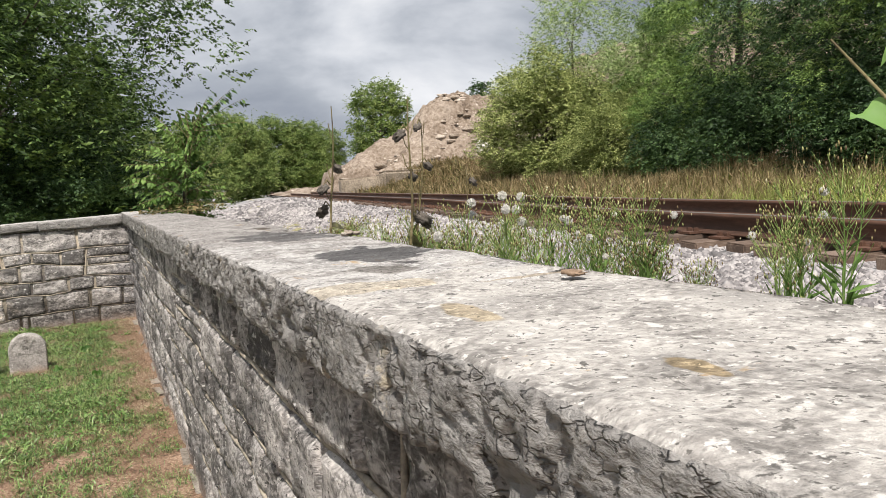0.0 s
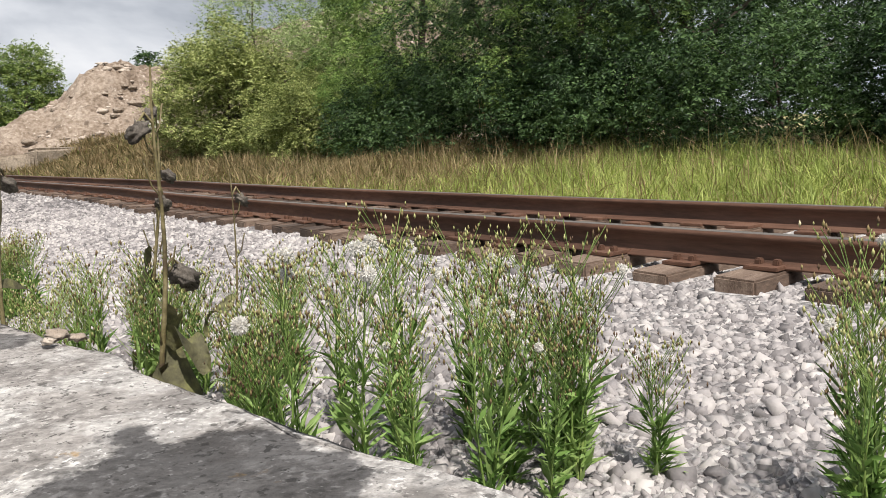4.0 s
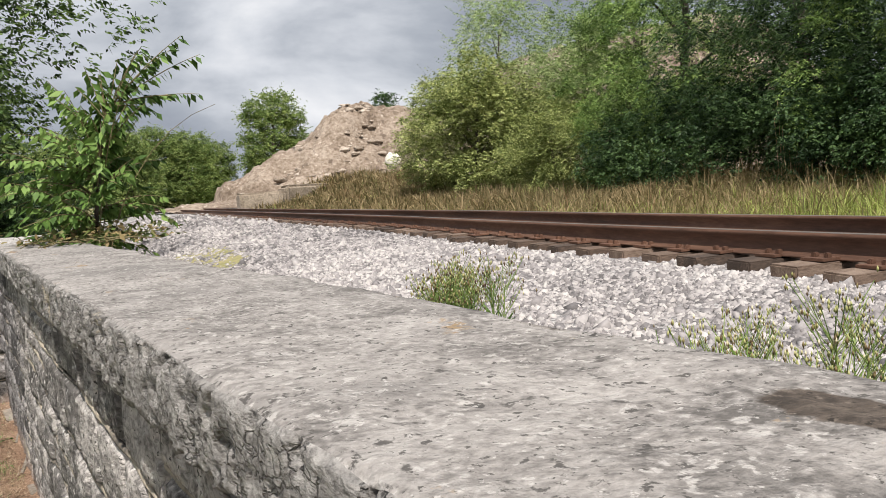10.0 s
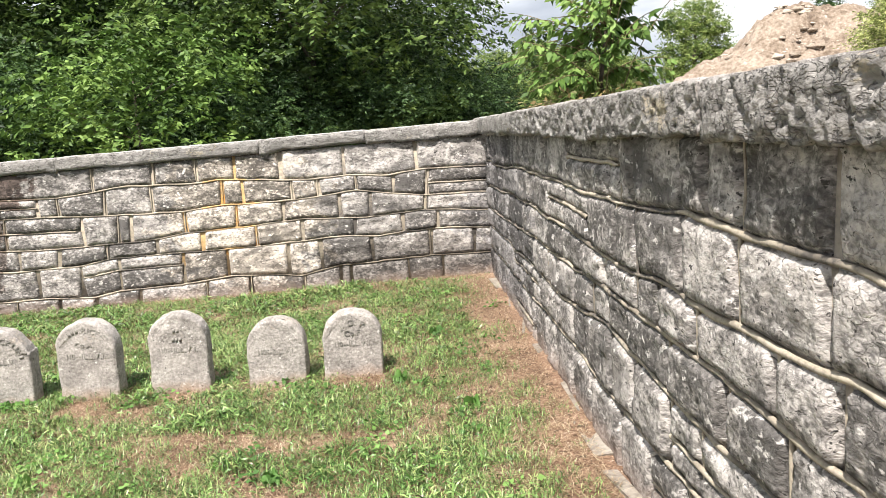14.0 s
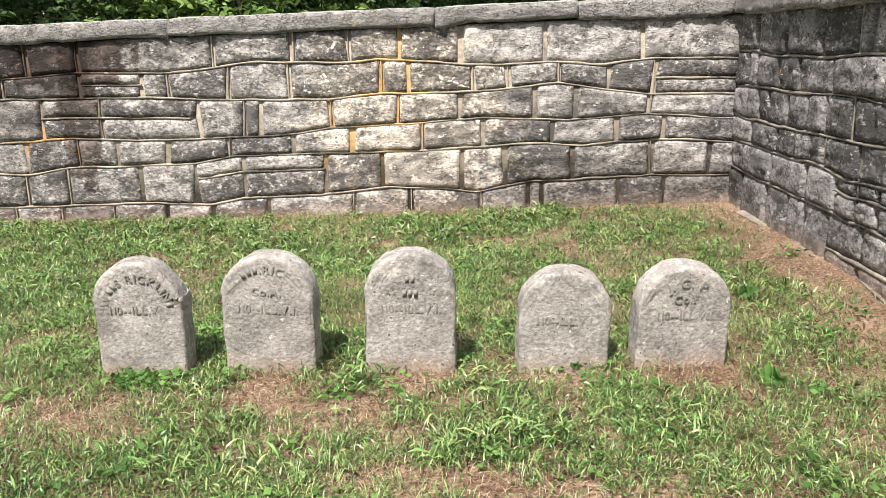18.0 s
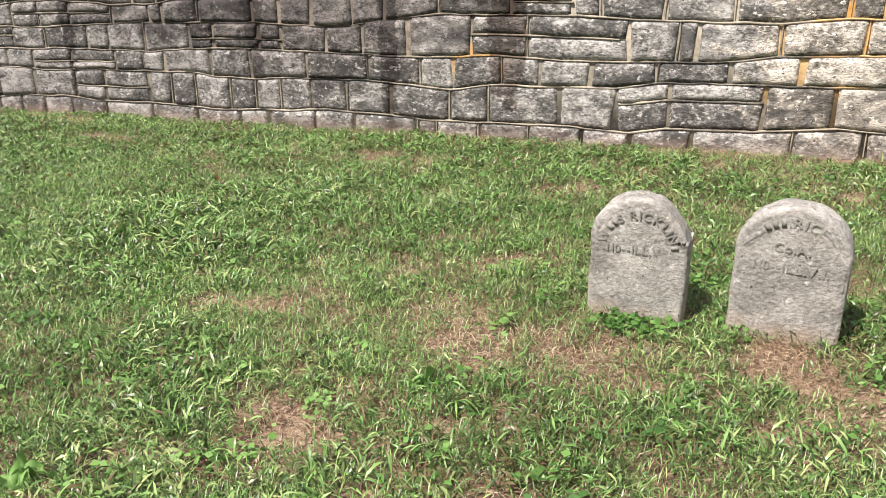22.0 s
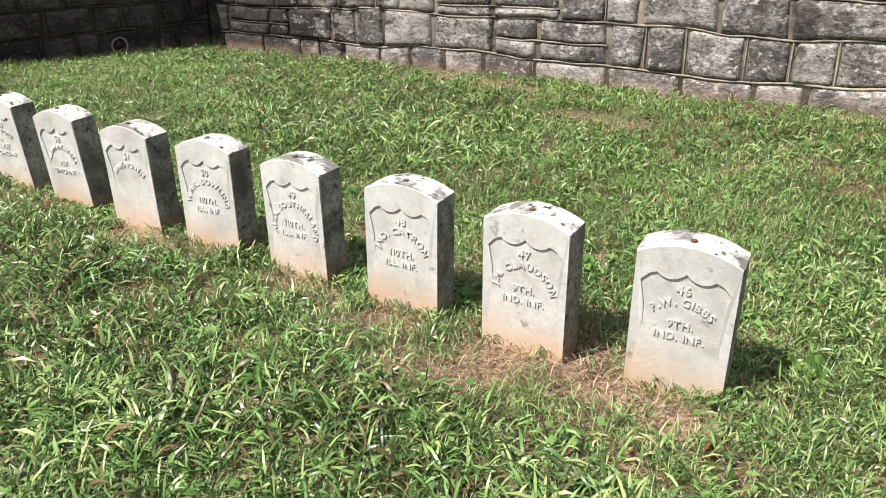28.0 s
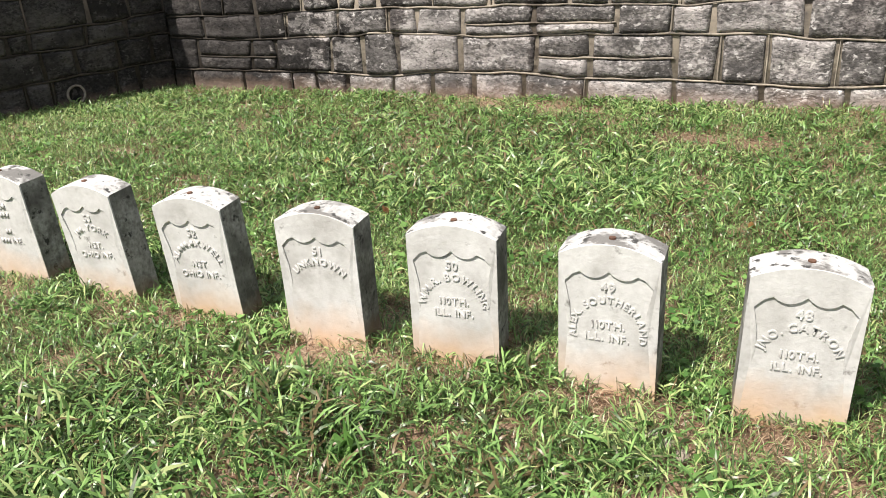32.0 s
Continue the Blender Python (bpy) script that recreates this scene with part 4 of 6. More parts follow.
tie_mesh = box_mesh("tie", (2.36, 0.225, 0.18), M["tie"], 0.012, 0.012)
plate_mesh = box_mesh("tie_plate", (0.36, 0.19, 0.022), M["rail"], 0.004)
spike_mesh = box_mesh("spike", (0.045, 0.035, 0.035), M["rail"], 0.006)
rng = np.random.default_rng(4)
y, tie_rows = -16.0, []
while y < 56:
    m = Matrix.Translation((track_x(y) + 0.752, y, TIE_TOP - 0.095)) @ Matrix.Rotation(-math.atan(float(track_slope(y))) + rng.normal(0, 0.012), 4, "Z")
    tie_rows.append(y)
    tie = part("tie", tie_mesh, track, m=m @ Matrix.Translation((rng.normal(0, 0.04), 0, rng.normal(0, 0.008))))
    if y < 20:
        for off in (-0.752, 0.752):
            part("tie_plate", plate_mesh, tie, m=Matrix.Translation((off, 0, 0.101)))
        for off in (-0.752 - 0.09, -0.752 + 0.09):
            for dy in (-0.05, 0.05):
                part("spike", spike_mesh, tie, m=Matrix.Translation((off, dy, 0.125)))
    y += 0.478 + rng.normal(0, 0.015)


# ---- ballast ----
def stones(xy, z, size, rng, flat=0.7):
    """Angular stones as squashed, skewed eight-cornered lumps."""
    n = len(xy)
    c = np.array([[x, y, w] for x in (-1, 1) for y in (-1, 1) for w in (-1, 1)], float) * 0.5
    f = np.array([[0, 1, 3, 2], [4, 6, 7, 5], [0, 4, 5, 1], [2, 3, 7, 6], [0, 2, 6, 4], [1, 5, 7, 3]])
    v = c[None] * (1 + rng.uniform(-0.55, 0.35, (n, 8, 3)))
    s = size * rng.lognormal(0, 0.28, n)
    v = v * s[:, None, None] * np.stack([rng.uniform(0.8, 1.35, n), rng.uniform(0.7, 1.1, n), rng.uniform(0.5, 0.95, n) * flat / 0.7], 1)[:, None]
    q = rng.normal(size=(n, 4))
    q /= np.linalg.norm(q, axis=1, keepdims=True)
    w, x, y, k = q.T
    R = np.stack([1 - 2 * (y * y + k * k), 2 * (x * y - k * w), 2 * (x * k + y * w), 2 * (x * y + k * w), 1 - 2 * (x * x + k * k), 2 * (y * k - x * w), 2 * (x * k - y * w), 2 * (y * k + x * w), 1 - 2 * (x * x + y * y)], 1).reshape(n, 3, 3)
    v = np.einsum("nij,nkj->nki", R, v) + np.stack([xy[:, 0], xy[:, 1], z + s * 0.12], 1)[:, None]
    return v.reshape(-1, 3), (f[None] + 8 * np.arange(n)[:, None, None]).reshape(-1, 4)


rng = np.random.default_rng(8)
sets, tie_rows = [], np.array(tie_rows)
for y0, y1, dens, size in ((-13.5, -3.0, 1900, 0.029), (-3.0, 4.0, 1100, 0.034), (4.0, 14.0, 360, 0.048), (14.0, 40.0, 40, 0.10)):
    n = int((y1 - y0) * 4.6 * dens)
    yy = rng.uniform(y0, y1, n)
    xx = rng.uniform(0, 1, n) * (track_x(yy) + 0.25 - 0.9) + 0.9
    yt = yy + track_slope(yy) * (xx - track_x(yy) - 0.75)
    k = np.clip(np.searchsorted(tie_rows, yt), 1, len(tie_rows) - 1)
    near = np.minimum(np.abs(yt - tie_rows[k - 1]), np.abs(yt - tie_rows[k]))
    keep = ~((xx > track_x(yy) - 0.52) & (near < 0.16))
    xx, yy = xx[keep], yy[keep]
    sets.append(stones(np.stack([xx, yy], 1), outside_z(xx, yy), size, rng))
ballast = thing("ballast", "pale grey crushed limestone ballast", "ballast", kind="stuff", me=mesh_of("ballast", *joined(sets), M["ballast"]))
ys = np.concatenate([np.linspace(-18, 20, 120), np.linspace(21, 150, 60)])
sx = np.linspace(0, 1, 24)
Yb = np.repeat(ys, len(sx))
Xb = 0.75 + np.tile(sx, len(ys)) * (track_x(Yb) + 3.2 - 0.75)
bed = np.stack([Xb, Yb, outside_z(Xb, Yb) + 0.012 + 0.012 * vnoise(np.stack([Xb, Yb, 0 * Xb], 1), 3, 2)], 1)
thing("ballast_bed", "packed grey ballast under the track", "ballast", kind="structure", me=mesh_of("ballast_bed", bed, grid_faces(len(ys), len(sx))[:, ::-1], M["ballast_bed"]))


# ---- foliage ----
def leaf_cards(centres, dirs, size, width, rng, fold=0.25, tilt=0.55):
    """Pointed, folded leaves of four triangles at the centres, pointing along dirs."""
    n = len(centres)
    d = dirs / (np.linalg.norm(dirs, axis=1, keepdims=True) + 1e-9)
    up = rng.normal(size=(n, 3)) * tilt + [0, 0, 1.0]
    s = np.cross(d, up)
    s /= np.linalg.norm(s, axis=1, keepdims=True) + 1e-9
    nn = np.cross(s, d)
    L = (size * rng.uniform(0.65, 1.3, n))[:, None]
    Wd = L * width
    base, tip = centres, centres + d * L - nn * L * 0.12
    mid = centres + d * L * 0.45 - nn * Wd * fold
    v = np.stack([base, mid + s * Wd * 0.5 + nn * Wd * fold, tip, mid - s * Wd * 0.5 + nn * Wd * fold], 1)
    f = np.array([[0, 1, 2], [0, 2, 3]])
    return v.reshape(-1, 3), (f[None] + 4 * np.arange(n)[:, None, None]).reshape(-1, 3)


def tree(name, label, category, m, height, radius, clumps, per, leaf, mat, seed, trunk_r=0.16, base=0.12, droop=0.5, group="", spread=0.34, shape=1.0, lean=0.0, frond=10, slim=0.42, shoots=0.03):
    """A tapered trunk, limbs to the clumps, and a crown of many leaves in loose sprays."""
    rng = np.random.default_rng(seed)
    ob = thing(name, label, category, m, group)
    # clump centres in a lumpy egg
    pts = []
    while len(pts) < clumps:
        p = rng.uniform(-1, 1, 3)
        r = np.linalg.norm(p)
        lump = 1 + 0.32 * float(vnoise(p[None] / (r + 1e-6), 1.8, seed)[0])
        if 0.35 * lump < r < lump:
            pts.append(p)
    c = np.array(pts)
    zc = base + (1 - base) * (c[:, 2] * 0.5 + 0.5)
    taper = np.clip(1.15 - shape * 0.55 * zc, 0.35, 1.1)
    c = np.stack([c[:, 0] * radius * taper + lean * zc * height, c[:, 1] * radius * taper, zc * height], 1)
    # trunk and limbs
    tz = np.linspace(-0.3, height * 0.82, 9)
    bend = np.stack([lean * tz + 0.06 * radius * np.sin(tz * 1.1 + seed), 0.06 * radius * np.cos(tz * 0.9 + seed), tz], 1)
    part("trunk", mesh_of("trunk", *tube(bend, trunk_r * np.linspace(1.25, 0.25, 9), 8), M["bark"], True), ob)
    for q in c[:: max(1, clumps // 9)]:
        z0 = max(height * base * 0.6, q[2] - 0.35 * height * rng.uniform(0.4, 1))
        s = np.array([np.interp(z0, tz, bend[:, 0]), np.interp(z0, tz, bend[:, 1]), z0])
        t = np.linspace(0, 1, 5)[:, None]
        part("limb", mesh_of("limb", *tube(s + (q - s) * t + np.array([0, 0, 0.10 * height]) * (t * (1 - t)), trunk_r * np.linspace(0.34, 0.06, 5), 5), M["bark"], True), ob)
    # leaves in two ranks along drooping twigs that fan out of each clump, with a few long shoots past the outline
    twigs = max(1, per // frond) * clumps
    k = np.repeat(np.arange(clumps), max(1, per // frond))
    a = rng.uniform(0, 2 * math.pi, (clumps, 4))[k, rng.integers(0, 4, twigs)] + rng.normal(0, 0.4, twigs)
    a = np.where(rng.random(twigs) < 0.5, np.arctan2(c[k, 1], c[k, 0] - lean * c[k, 2]) + rng.normal(0, 0.7, twigs), a)
    rr = radius * spread * (0.7 + 0.6 * rng.random(clumps))[k]
    reach = rng.uniform(0.0, 1, twigs) ** 0.7
    out = np.stack([np.cos(a), np.sin(a), rng.normal(0.25, 0.6, twigs)], 1)
    start = c[k] + out * [1, 1, 0] * (reach * rr)[:, None] + np.stack([rng.normal(0, 0.12, twigs) * rr, rng.normal(0, 0.12, twigs) * rr, (0.35 * reach - droop * reach**2) * rr + rng.normal(0, 0.30, twigs) * rr], 1)
    span = leaf * frond * 0.24 * rng.uniform(0.7, 1.3, twigs)
    far_out = rng.random(twigs) < shoots
    span = np.where(far_out, span * 2.0, span)
    out[:, 2] += np.where(far_out, 0.6, 0)
    q = np.tile((np.arange(frond) + 0.5) / frond, twigs)
    kk = np.repeat(np.arange(twigs), frond)
    pos = start[kk] + out[kk] * (q * span[kk])[:, None] - np.array([0, 0, 1.0]) * (0.55 * droop * q**2 * span[kk])[:, None]
    flat_out = out[kk] * [1, 1, 0]
    side = np.cross(flat_out, [0, 0, 1.0]) * np.tile(np.where(np.arange(frond) % 2, 1, -1), twigs)[:, None]
    n = len(pos)
    dirs = flat_out * 0.55 + side * 0.85 + np.stack([rng.normal(0, 0.18, n), rng.normal(0, 0.18, n), rng.normal(-0.45 * droop, 0.40, n)], 1)
    part("crown", mesh_of("crown", *leaf_cards(pos, dirs, leaf, slim, rng, 0.25, 1.0), mat), ob)
    return ob


def stand(src, x, y, s=1.0, rz=0.0, dz=0.0):
    return copy_thing(src, Matrix.Translation((x, y, float(outside_z(np.array(x), np.array(y))) - 0.05 + dz)) @ Matrix.Rotation(rz, 4, "Z") @ Matrix.Scale(s, 4))


def at(x, y, dz=0.0):
    return Matrix.Translation((x, y, float(outside_z(np.array(x), np.array(y))) - 0.05 + dz))


# trees beyond the track
big = tree("tree", "tall dark green feathery-leaved tree of a dense wood", "tree", at(21.5, 1.5), 12.5, 4.8, 85, 1150, 0.115, M["leaf_dark"], 1, 0.22, 0.0, group="wood beyond the track", shape=0.5, spread=0.205, droop=1.0, frond=16, slim=0.36)
big2 = tree("tree", "broad mid-green tree of a dense wood", "tree", at(22.5, 13.5), 11.0, 4.2, 80, 1000, 0.115, M["leaf_mid"], 2, 0.2, 0.0, group="wood beyond the track", shape=0.6, spread=0.205, droop=0.95, frond=16, slim=0.36)
for x, y, s, r in [(25, -4, 1.1, 1), (28, 7, 1.15, 2), (21.8, -9.5, 1.0, 3), (21.5, 7.8, 0.9, 0.2)]:
    stand(big, x, y, s, r)
for x, y, s, r in [(19.8, 3.6, 0.7, 1.7), (27.0, 21.0, 1.0, 4.4), (19.0, 12.4, 0.42, 0.8)]:
    stand(big2, x, y, s, r)
thicket = tree("shrub", "dark leafy shrub at the wood's edge", "shrub", at(18.2, 1.2), 3.2, 2.0, 110, 300, 0.10, M["leaf_dark"], 4, 0.05, 0.0, group="undergrowth at the wood's edge", shape=0.2, droop=0.8, frond=9)
for x, y, s, r in [(17.8, -2.8, 1.0, 1), (18.9, 4.4, 1.0, 2), (18.0, -6.5, 1.05, 3), (19.2, 8.0, 1.05, 4), (18.6, 11.2, 0.9, 0.4)]:
    stand(thicket, x, y, s, r)
olive = tree("tree", "olive green bushy young tree with a twiggy outline", "tree", at(17.7, 20.4), 6.0, 2.3, 190, 270, 0.115, M["leaf_olive"], 3, 0.1, 0.0, group="young trees beyond the track", shape=0.35, droop=0.35, spread=0.28, frond=9, shoots=0.10)
for x, y, s, r in [(17.6, 15.2, 0.62, 2), (17.9, 22.8, 0.9, 4), (19.2, 18.6, 0.84, 5)]:
    stand(olive, x, y, s, r)
light = tree("tree", "pale green feathery tree against the sky", "tree", at(20.8, 23.2), 8.9, 2.5, 110, 260, 0.115, M["leaf_pale"], 5, 0.09, 0.35, group="young trees beyond the track", droop=0.7, spread=0.36, frond=16, slim=0.32, shoots=0.12)
stand(light, 21.5, 18.2, 0.86, 2.2)

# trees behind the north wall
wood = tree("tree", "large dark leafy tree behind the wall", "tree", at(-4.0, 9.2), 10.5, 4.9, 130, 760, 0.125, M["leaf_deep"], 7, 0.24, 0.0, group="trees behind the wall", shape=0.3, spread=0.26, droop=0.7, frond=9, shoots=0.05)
for x, y, s, r in [(-10, 10, 1.05, 2), (-16, 9, 1.1, 4), (-23, 13, 1.2, 1), (-6, 16.0, 1.1, 3.2), (-13, 17, 1.1, 5)]:
    stand(wood, x, y, s, r)
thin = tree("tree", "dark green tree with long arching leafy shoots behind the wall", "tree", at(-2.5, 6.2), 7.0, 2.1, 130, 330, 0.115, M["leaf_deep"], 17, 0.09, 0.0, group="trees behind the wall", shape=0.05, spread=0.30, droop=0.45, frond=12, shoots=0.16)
shrub = tree("shrub", "bright leafy shrub behind the wall", "shrub", at(-4.5, 3.9), 2.6, 1.5, 80, 170, 0.105, M["leaf_bright"], 9, 0.04, 0.0, group="undergrowth behind the wall", shape=0.2, frond=7)
stand(shrub, -9.4, 4.2, 1.0, 1)
for x, y, s, r in [(-7.4, 5.0, 0.85, 3), (-11, 4.5, 0.8, 2), (-3.2, 4.6, 0.6, 3), (-13.5, 5, 0.9, 4), (-1.2, 6.0, 0.62, 5), (-4.4, 6.4, 0.8, 2.5), (0.2, 9.5, 0.7, 1.5), (-2.0, 8.2, 0.95, 0.7), (-0.4, 7.4, 0.55, 3.9)]:
    stand(thicket, x, y, s, r)
far = tree("tree", "distant green roundish tree", "tree", at(31, 91), 12.5, 3.6, 280, 150, 0.30, M["leaf_far"], 12, 0.3, 0.0, group="distant trees", shape=0.5, spread=0.24, droop=0.6, frond=8, shoots=0.08)
for x, y, s, r in [(19, 84, 0.72, 1), (16, 86, 0.75, 2.4), (25, 97, 0.62, 0.4), (10, 75, 0.75, 2), (14, 88, 0.60, 3), (22, 96, 0.70, 4), (6, 80, 0.72, 5), (2, 70, 0.6, 2.6), (9.5, 60, 0.55, 2.2), (-3, 55, 0.8, 1.1)]:
    stand(far, x, y, s, r)
pine = tree("tree", "small dark tree on top of the mound", "tree", Matrix.Translation((30.2, 56, 7.4)), 2.6, 0.9, 30, 60, 0.25, M["leaf_dark"], 13, 0.06, 0.1, group="distant trees")

# corner sapling: a leaning stem and arching shoots, each with two ranks of hanging leaves
sapling = thing("sapling", "bright green sapling with arching leafy shoots by the wall's corner", "sapling", Matrix.Translation((0.70, -2.15, 1.15)))
rng = np.random.default_rng(15)
stem = np.array([(0, 0, 0), (0.01, 0.02, 0.5), (0.07, 0.0, 0.95), (0.16, -0.03, 1.25)])
part("trunk", mesh_of("trunk", *tube(stem, [0.020, 0.015, 0.011, 0.008], 7), M["bark"], True), sapling)
leaf_at, leaf_to = [], []
SHOOTS = [(1.25, 0.62, -0.10, 0.36, 0.10), (1.15, 0.12, 0.1, 0.45, 0.03), (1.0, -0.28, 0.12, 0.42, 0.08), (0.9, 0.30, -0.25, 0.35, 0.12), (0.75, -0.62, -0.12, 0.12, 0.20), (0.62, -0.70, 0.15, 0.02, 0.20), (0.45, -0.52, -0.32, -0.02, 0.2), (0.7, 0.42, 0.22, 0.15, 0.18), (0.5, 0.42, -0.2, 0.02, 0.2), (0.35, -0.40, 0.3, 0.0, 0.15), (0.3, 0.30, 0.3, 0.05, 0.15), (0.85, -0.40, -0.35, 0.25, 0.15), (0.95, 0.05, 0.4, 0.30, 0.1), (0.6, 0.08, -0.5, 0.1, 0.2), (0.25, -0.2, -0.42, -0.05, 0.1), (0.8, -0.15, 0.45, 0.22, 0.15)]
for z0, dx, dy, dz, sag in SHOOTS:
    s0 = np.array([np.interp(z0, stem[:, 2], stem[:, i]) for i in range(3)])
    for twig in range(8):
        w = rng.normal(0, 0.13 if twig else 0.0, 3) + (0 if twig == 0 else -0.09 * twig) * np.array([dx, dy, dz])
        t = np.linspace(0, 1, 9)[:, None]
        ln = s0 + (np.array([dx, dy, dz + sag]) + w) * t - np.array([0, 0, 2.0 * sag]) * t**2.2 * 0.5
        part("shoot", mesh_of("shoot", *tube(ln, np.linspace(0.006, 0.0018, 9), 5), M["stalk"], True), sapling)
        for q in np.linspace(0.18, 1.0, 19):
            p = np.array([np.interp(q, t[:, 0], ln[:, i]) for i in range(3)])
            d = np.array([dx, dy, 0]) / (math.hypot(dx, dy) + 0.05)
            sd = np.array([-d[1], d[0], 0]) * (1 if int(q * 30) % 2 else -1)
            leaf_at.append(p)
            leaf_to.append(d * 0.55 + sd * 0.7 + np.array([0, 0, rng.normal(-0.55, 0.25)]) + rng.normal(0, 0.15, 3))
part("crown", mesh_of("crown", *leaf_cards(np.array(leaf_at), np.array(leaf_to), 0.088, 0.42, rng), M["leaf_bright"]), sapling)

# low growth with reddened leaves creeping over the capping at the sapling's foot
n = 700
c = np.stack([rng.normal(0.72, 0.22, n), rng.normal(-2.25, 0.26, n), 1.475 + np.abs(rng.normal(0, 0.055, n))], 1)
M["creeper"] = leaf_material("creeper_leaf", (0.060, 0.075, 0.020), (0.110, 0.165, 0.040), (0.250, 0.190, 0.085), 0.35)
thing("creeper", "low creeper with green and reddened leaves on the capping", "plant", kind="stuff", me=mesh_of("creeper", *leaf_cards(c, rng.normal(0, 1, (n, 3)) * [1, 1, 0.5], 0.05, 0.5, rng), M["creeper"]))

# earth pile: steep on its west side, running out level to the east
n, m = 240, 100
a, r = np.meshgrid(np.linspace(0, 2 * math.pi, n, endpoint=False), np.linspace(0, 1, m), indexing="ij")
east_side = np.clip(np.cos(a), 0, 1) ** 0.6
prof = np.interp(r, [0, 0.10, 0.2, 0.38, 0.62, 0.72, 0.74, 1.0], [7.7, 7.4, 6.3, 4.1, 2.1, 1.6, 0.4, 0.0])
prof = prof * (1 - east_side) + east_side * np.interp(r, [0, 0.3, 0.55, 0.8, 1.0], [7.7, 7.2, 6.6, 3.0, 0.0])
px, py = np.cos(a) * r * (13 + 3.5 * np.clip(-np.cos(a), 0, 1) + 8 * np.clip(np.cos(a), 0, 1)), np.sin(a) * r * np.where(np.sin(a) < 0, 9.3, 12)
p3 = np.stack([px.ravel(), py.ravel(), prof.ravel()], 1)
gully = 1 - 2 * np.abs(vnoise(p3 * [1, 1, 0.5], 0.55, 31))
prof = prof + (0.7 * fbm(p3, 0.25, 3) + 0.45 * gully + 0.45 * fbm(p3, 0.9, 6) + 0.30 * fbm(p3, 2.6, 9)).reshape(r.shape) * np.clip(1.3 - r, 0, 1)
f = grid_faces(n, m)
M["earth"] = material("pale_earth", [(0.25, (0.130, 0.096, 0.070)), (0.5, (0.240, 0.190, 0.148)), (0.8, (0.360, 0.303, 0.250))], 0.5, 4, 0.6, 0.95, 1.0, 5, patches=[(1.2, 0.60, 0.68, (0.13, 0.098, 0.075), 6), (3.5, 0.63, 0.70, (0.50, 0.44, 0.38), 16)])
v = np.stack([px, py, prof], -1).reshape(-1, 3)
q = np.arange(m - 1)
last = np.stack([q + (n - 1) * m, q, q + 1, q + (n - 1) * m + 1], 1)
mound = thing("earth_mound", "tall mound of pale brown earth and rubble", "mound", Matrix.Translation((26.4, 52.5, 1.0)), me=mesh_of("earth_mound", v, np.concatenate([f, last]), M["earth"]))
copy_thing(mound, Matrix.Translation((38.0, 27.0, 1.2)) @ Matrix.Rotation(2.0, 4, "Z") @ Matrix.Scale(1.25, 4))

# ---- plants by the wall ----
M["seed"] = material("dark_seed_head", [(0.25, (0.045, 0.038, 0.032)), (0.6, (0.12, 0.105, 0.09)), (0.9, (0.22, 0.20, 0.17))], 20, 120, 0.5, 0.9, 0.9, 160)
M["withered"] = material("withered_leaf", [(0.25, (0.040, 0.038, 0.024)), (0.5, (0.10, 0.095, 0.05)), (0.75, (0.20, 0.20, 0.08)), (0.9, (0.33, 0.27, 0.06))], 6, 30, 0.4, 0.75, 0.5, 60, translucent=0.15)
M["fresh"] = leaf_material("fresh_leaf", (0.13, 0.22, 0.04), (0.24, 0.36, 0.075), (0.36, 0.46, 0.14))
M["clover"] = leaf_material("clover_leaf", (0.055, 0.13, 0.028), (0.105, 0.22, 0.045), (0.19, 0.33, 0.09))
M["lime"] = leaf_material("lime_growth", (0.160, 0.211, 0.043), (0.261, 0.328, 0.072), (0.387, 0.438, 0.127))
M["weed"] = material("weed_green", [(0.25, (0.11, 0.19, 0.045)), (0.5, (0.21, 0.32, 0.08)), (0.85, (0.38, 0.45, 0.16))], 2, 12, 0.2, 0.55, 0, 1, "island", 0.2, translucent=0.25)
M["weed_leaf"] = leaf_material("weed_leaf", (0.075, 0.145, 0.028), (0.135, 0.245, 0.055), (0.240, 0.350, 0.110), 0.2)
M["bud"] = material("weed_bud", [(0.2, (0.090, 0.055, 0.030)), (0.38, (0.185, 0.140, 0.060)), (0.55, (0.245, 0.260, 0.095)), (0.75, (0.34, 0.34, 0.14)), (0.95, (0.58, 0.50, 0.35))], 2, 12, 0.2, 0.7, 0, 1, "island", 0.35)
M["fluff"] = material("seed_fluff", [(0.3, (0.72, 0.70, 0.66)), (0.7, (0.86, 0.85, 0.82))], 5, 30, 0.2, 0.8, 0, 1, translucent=0.4)


def blob(c, r, rng, rough=0.25, n=8):
    """A lumpy closed ball, as points and quads."""
    th, ph = np.meshgrid(np.linspace(0.05, math.pi - 0.05, n), np.arange(n + 2) / (n + 2) * 2 * math.pi, indexing="ij")
    d = np.stack([np.sin(th) * np.cos(ph), np.sin(th) * np.sin(ph), np.cos(th)], -1).reshape(-1, 3)
    k = 1 + rough * fbm(d + rng.uniform(0, 50), 3.0, 2, 3)
    return np.asarray(c) + d * np.asarray(r) * k[:, None], grid_faces(n, n + 2, True)[:, ::-1]


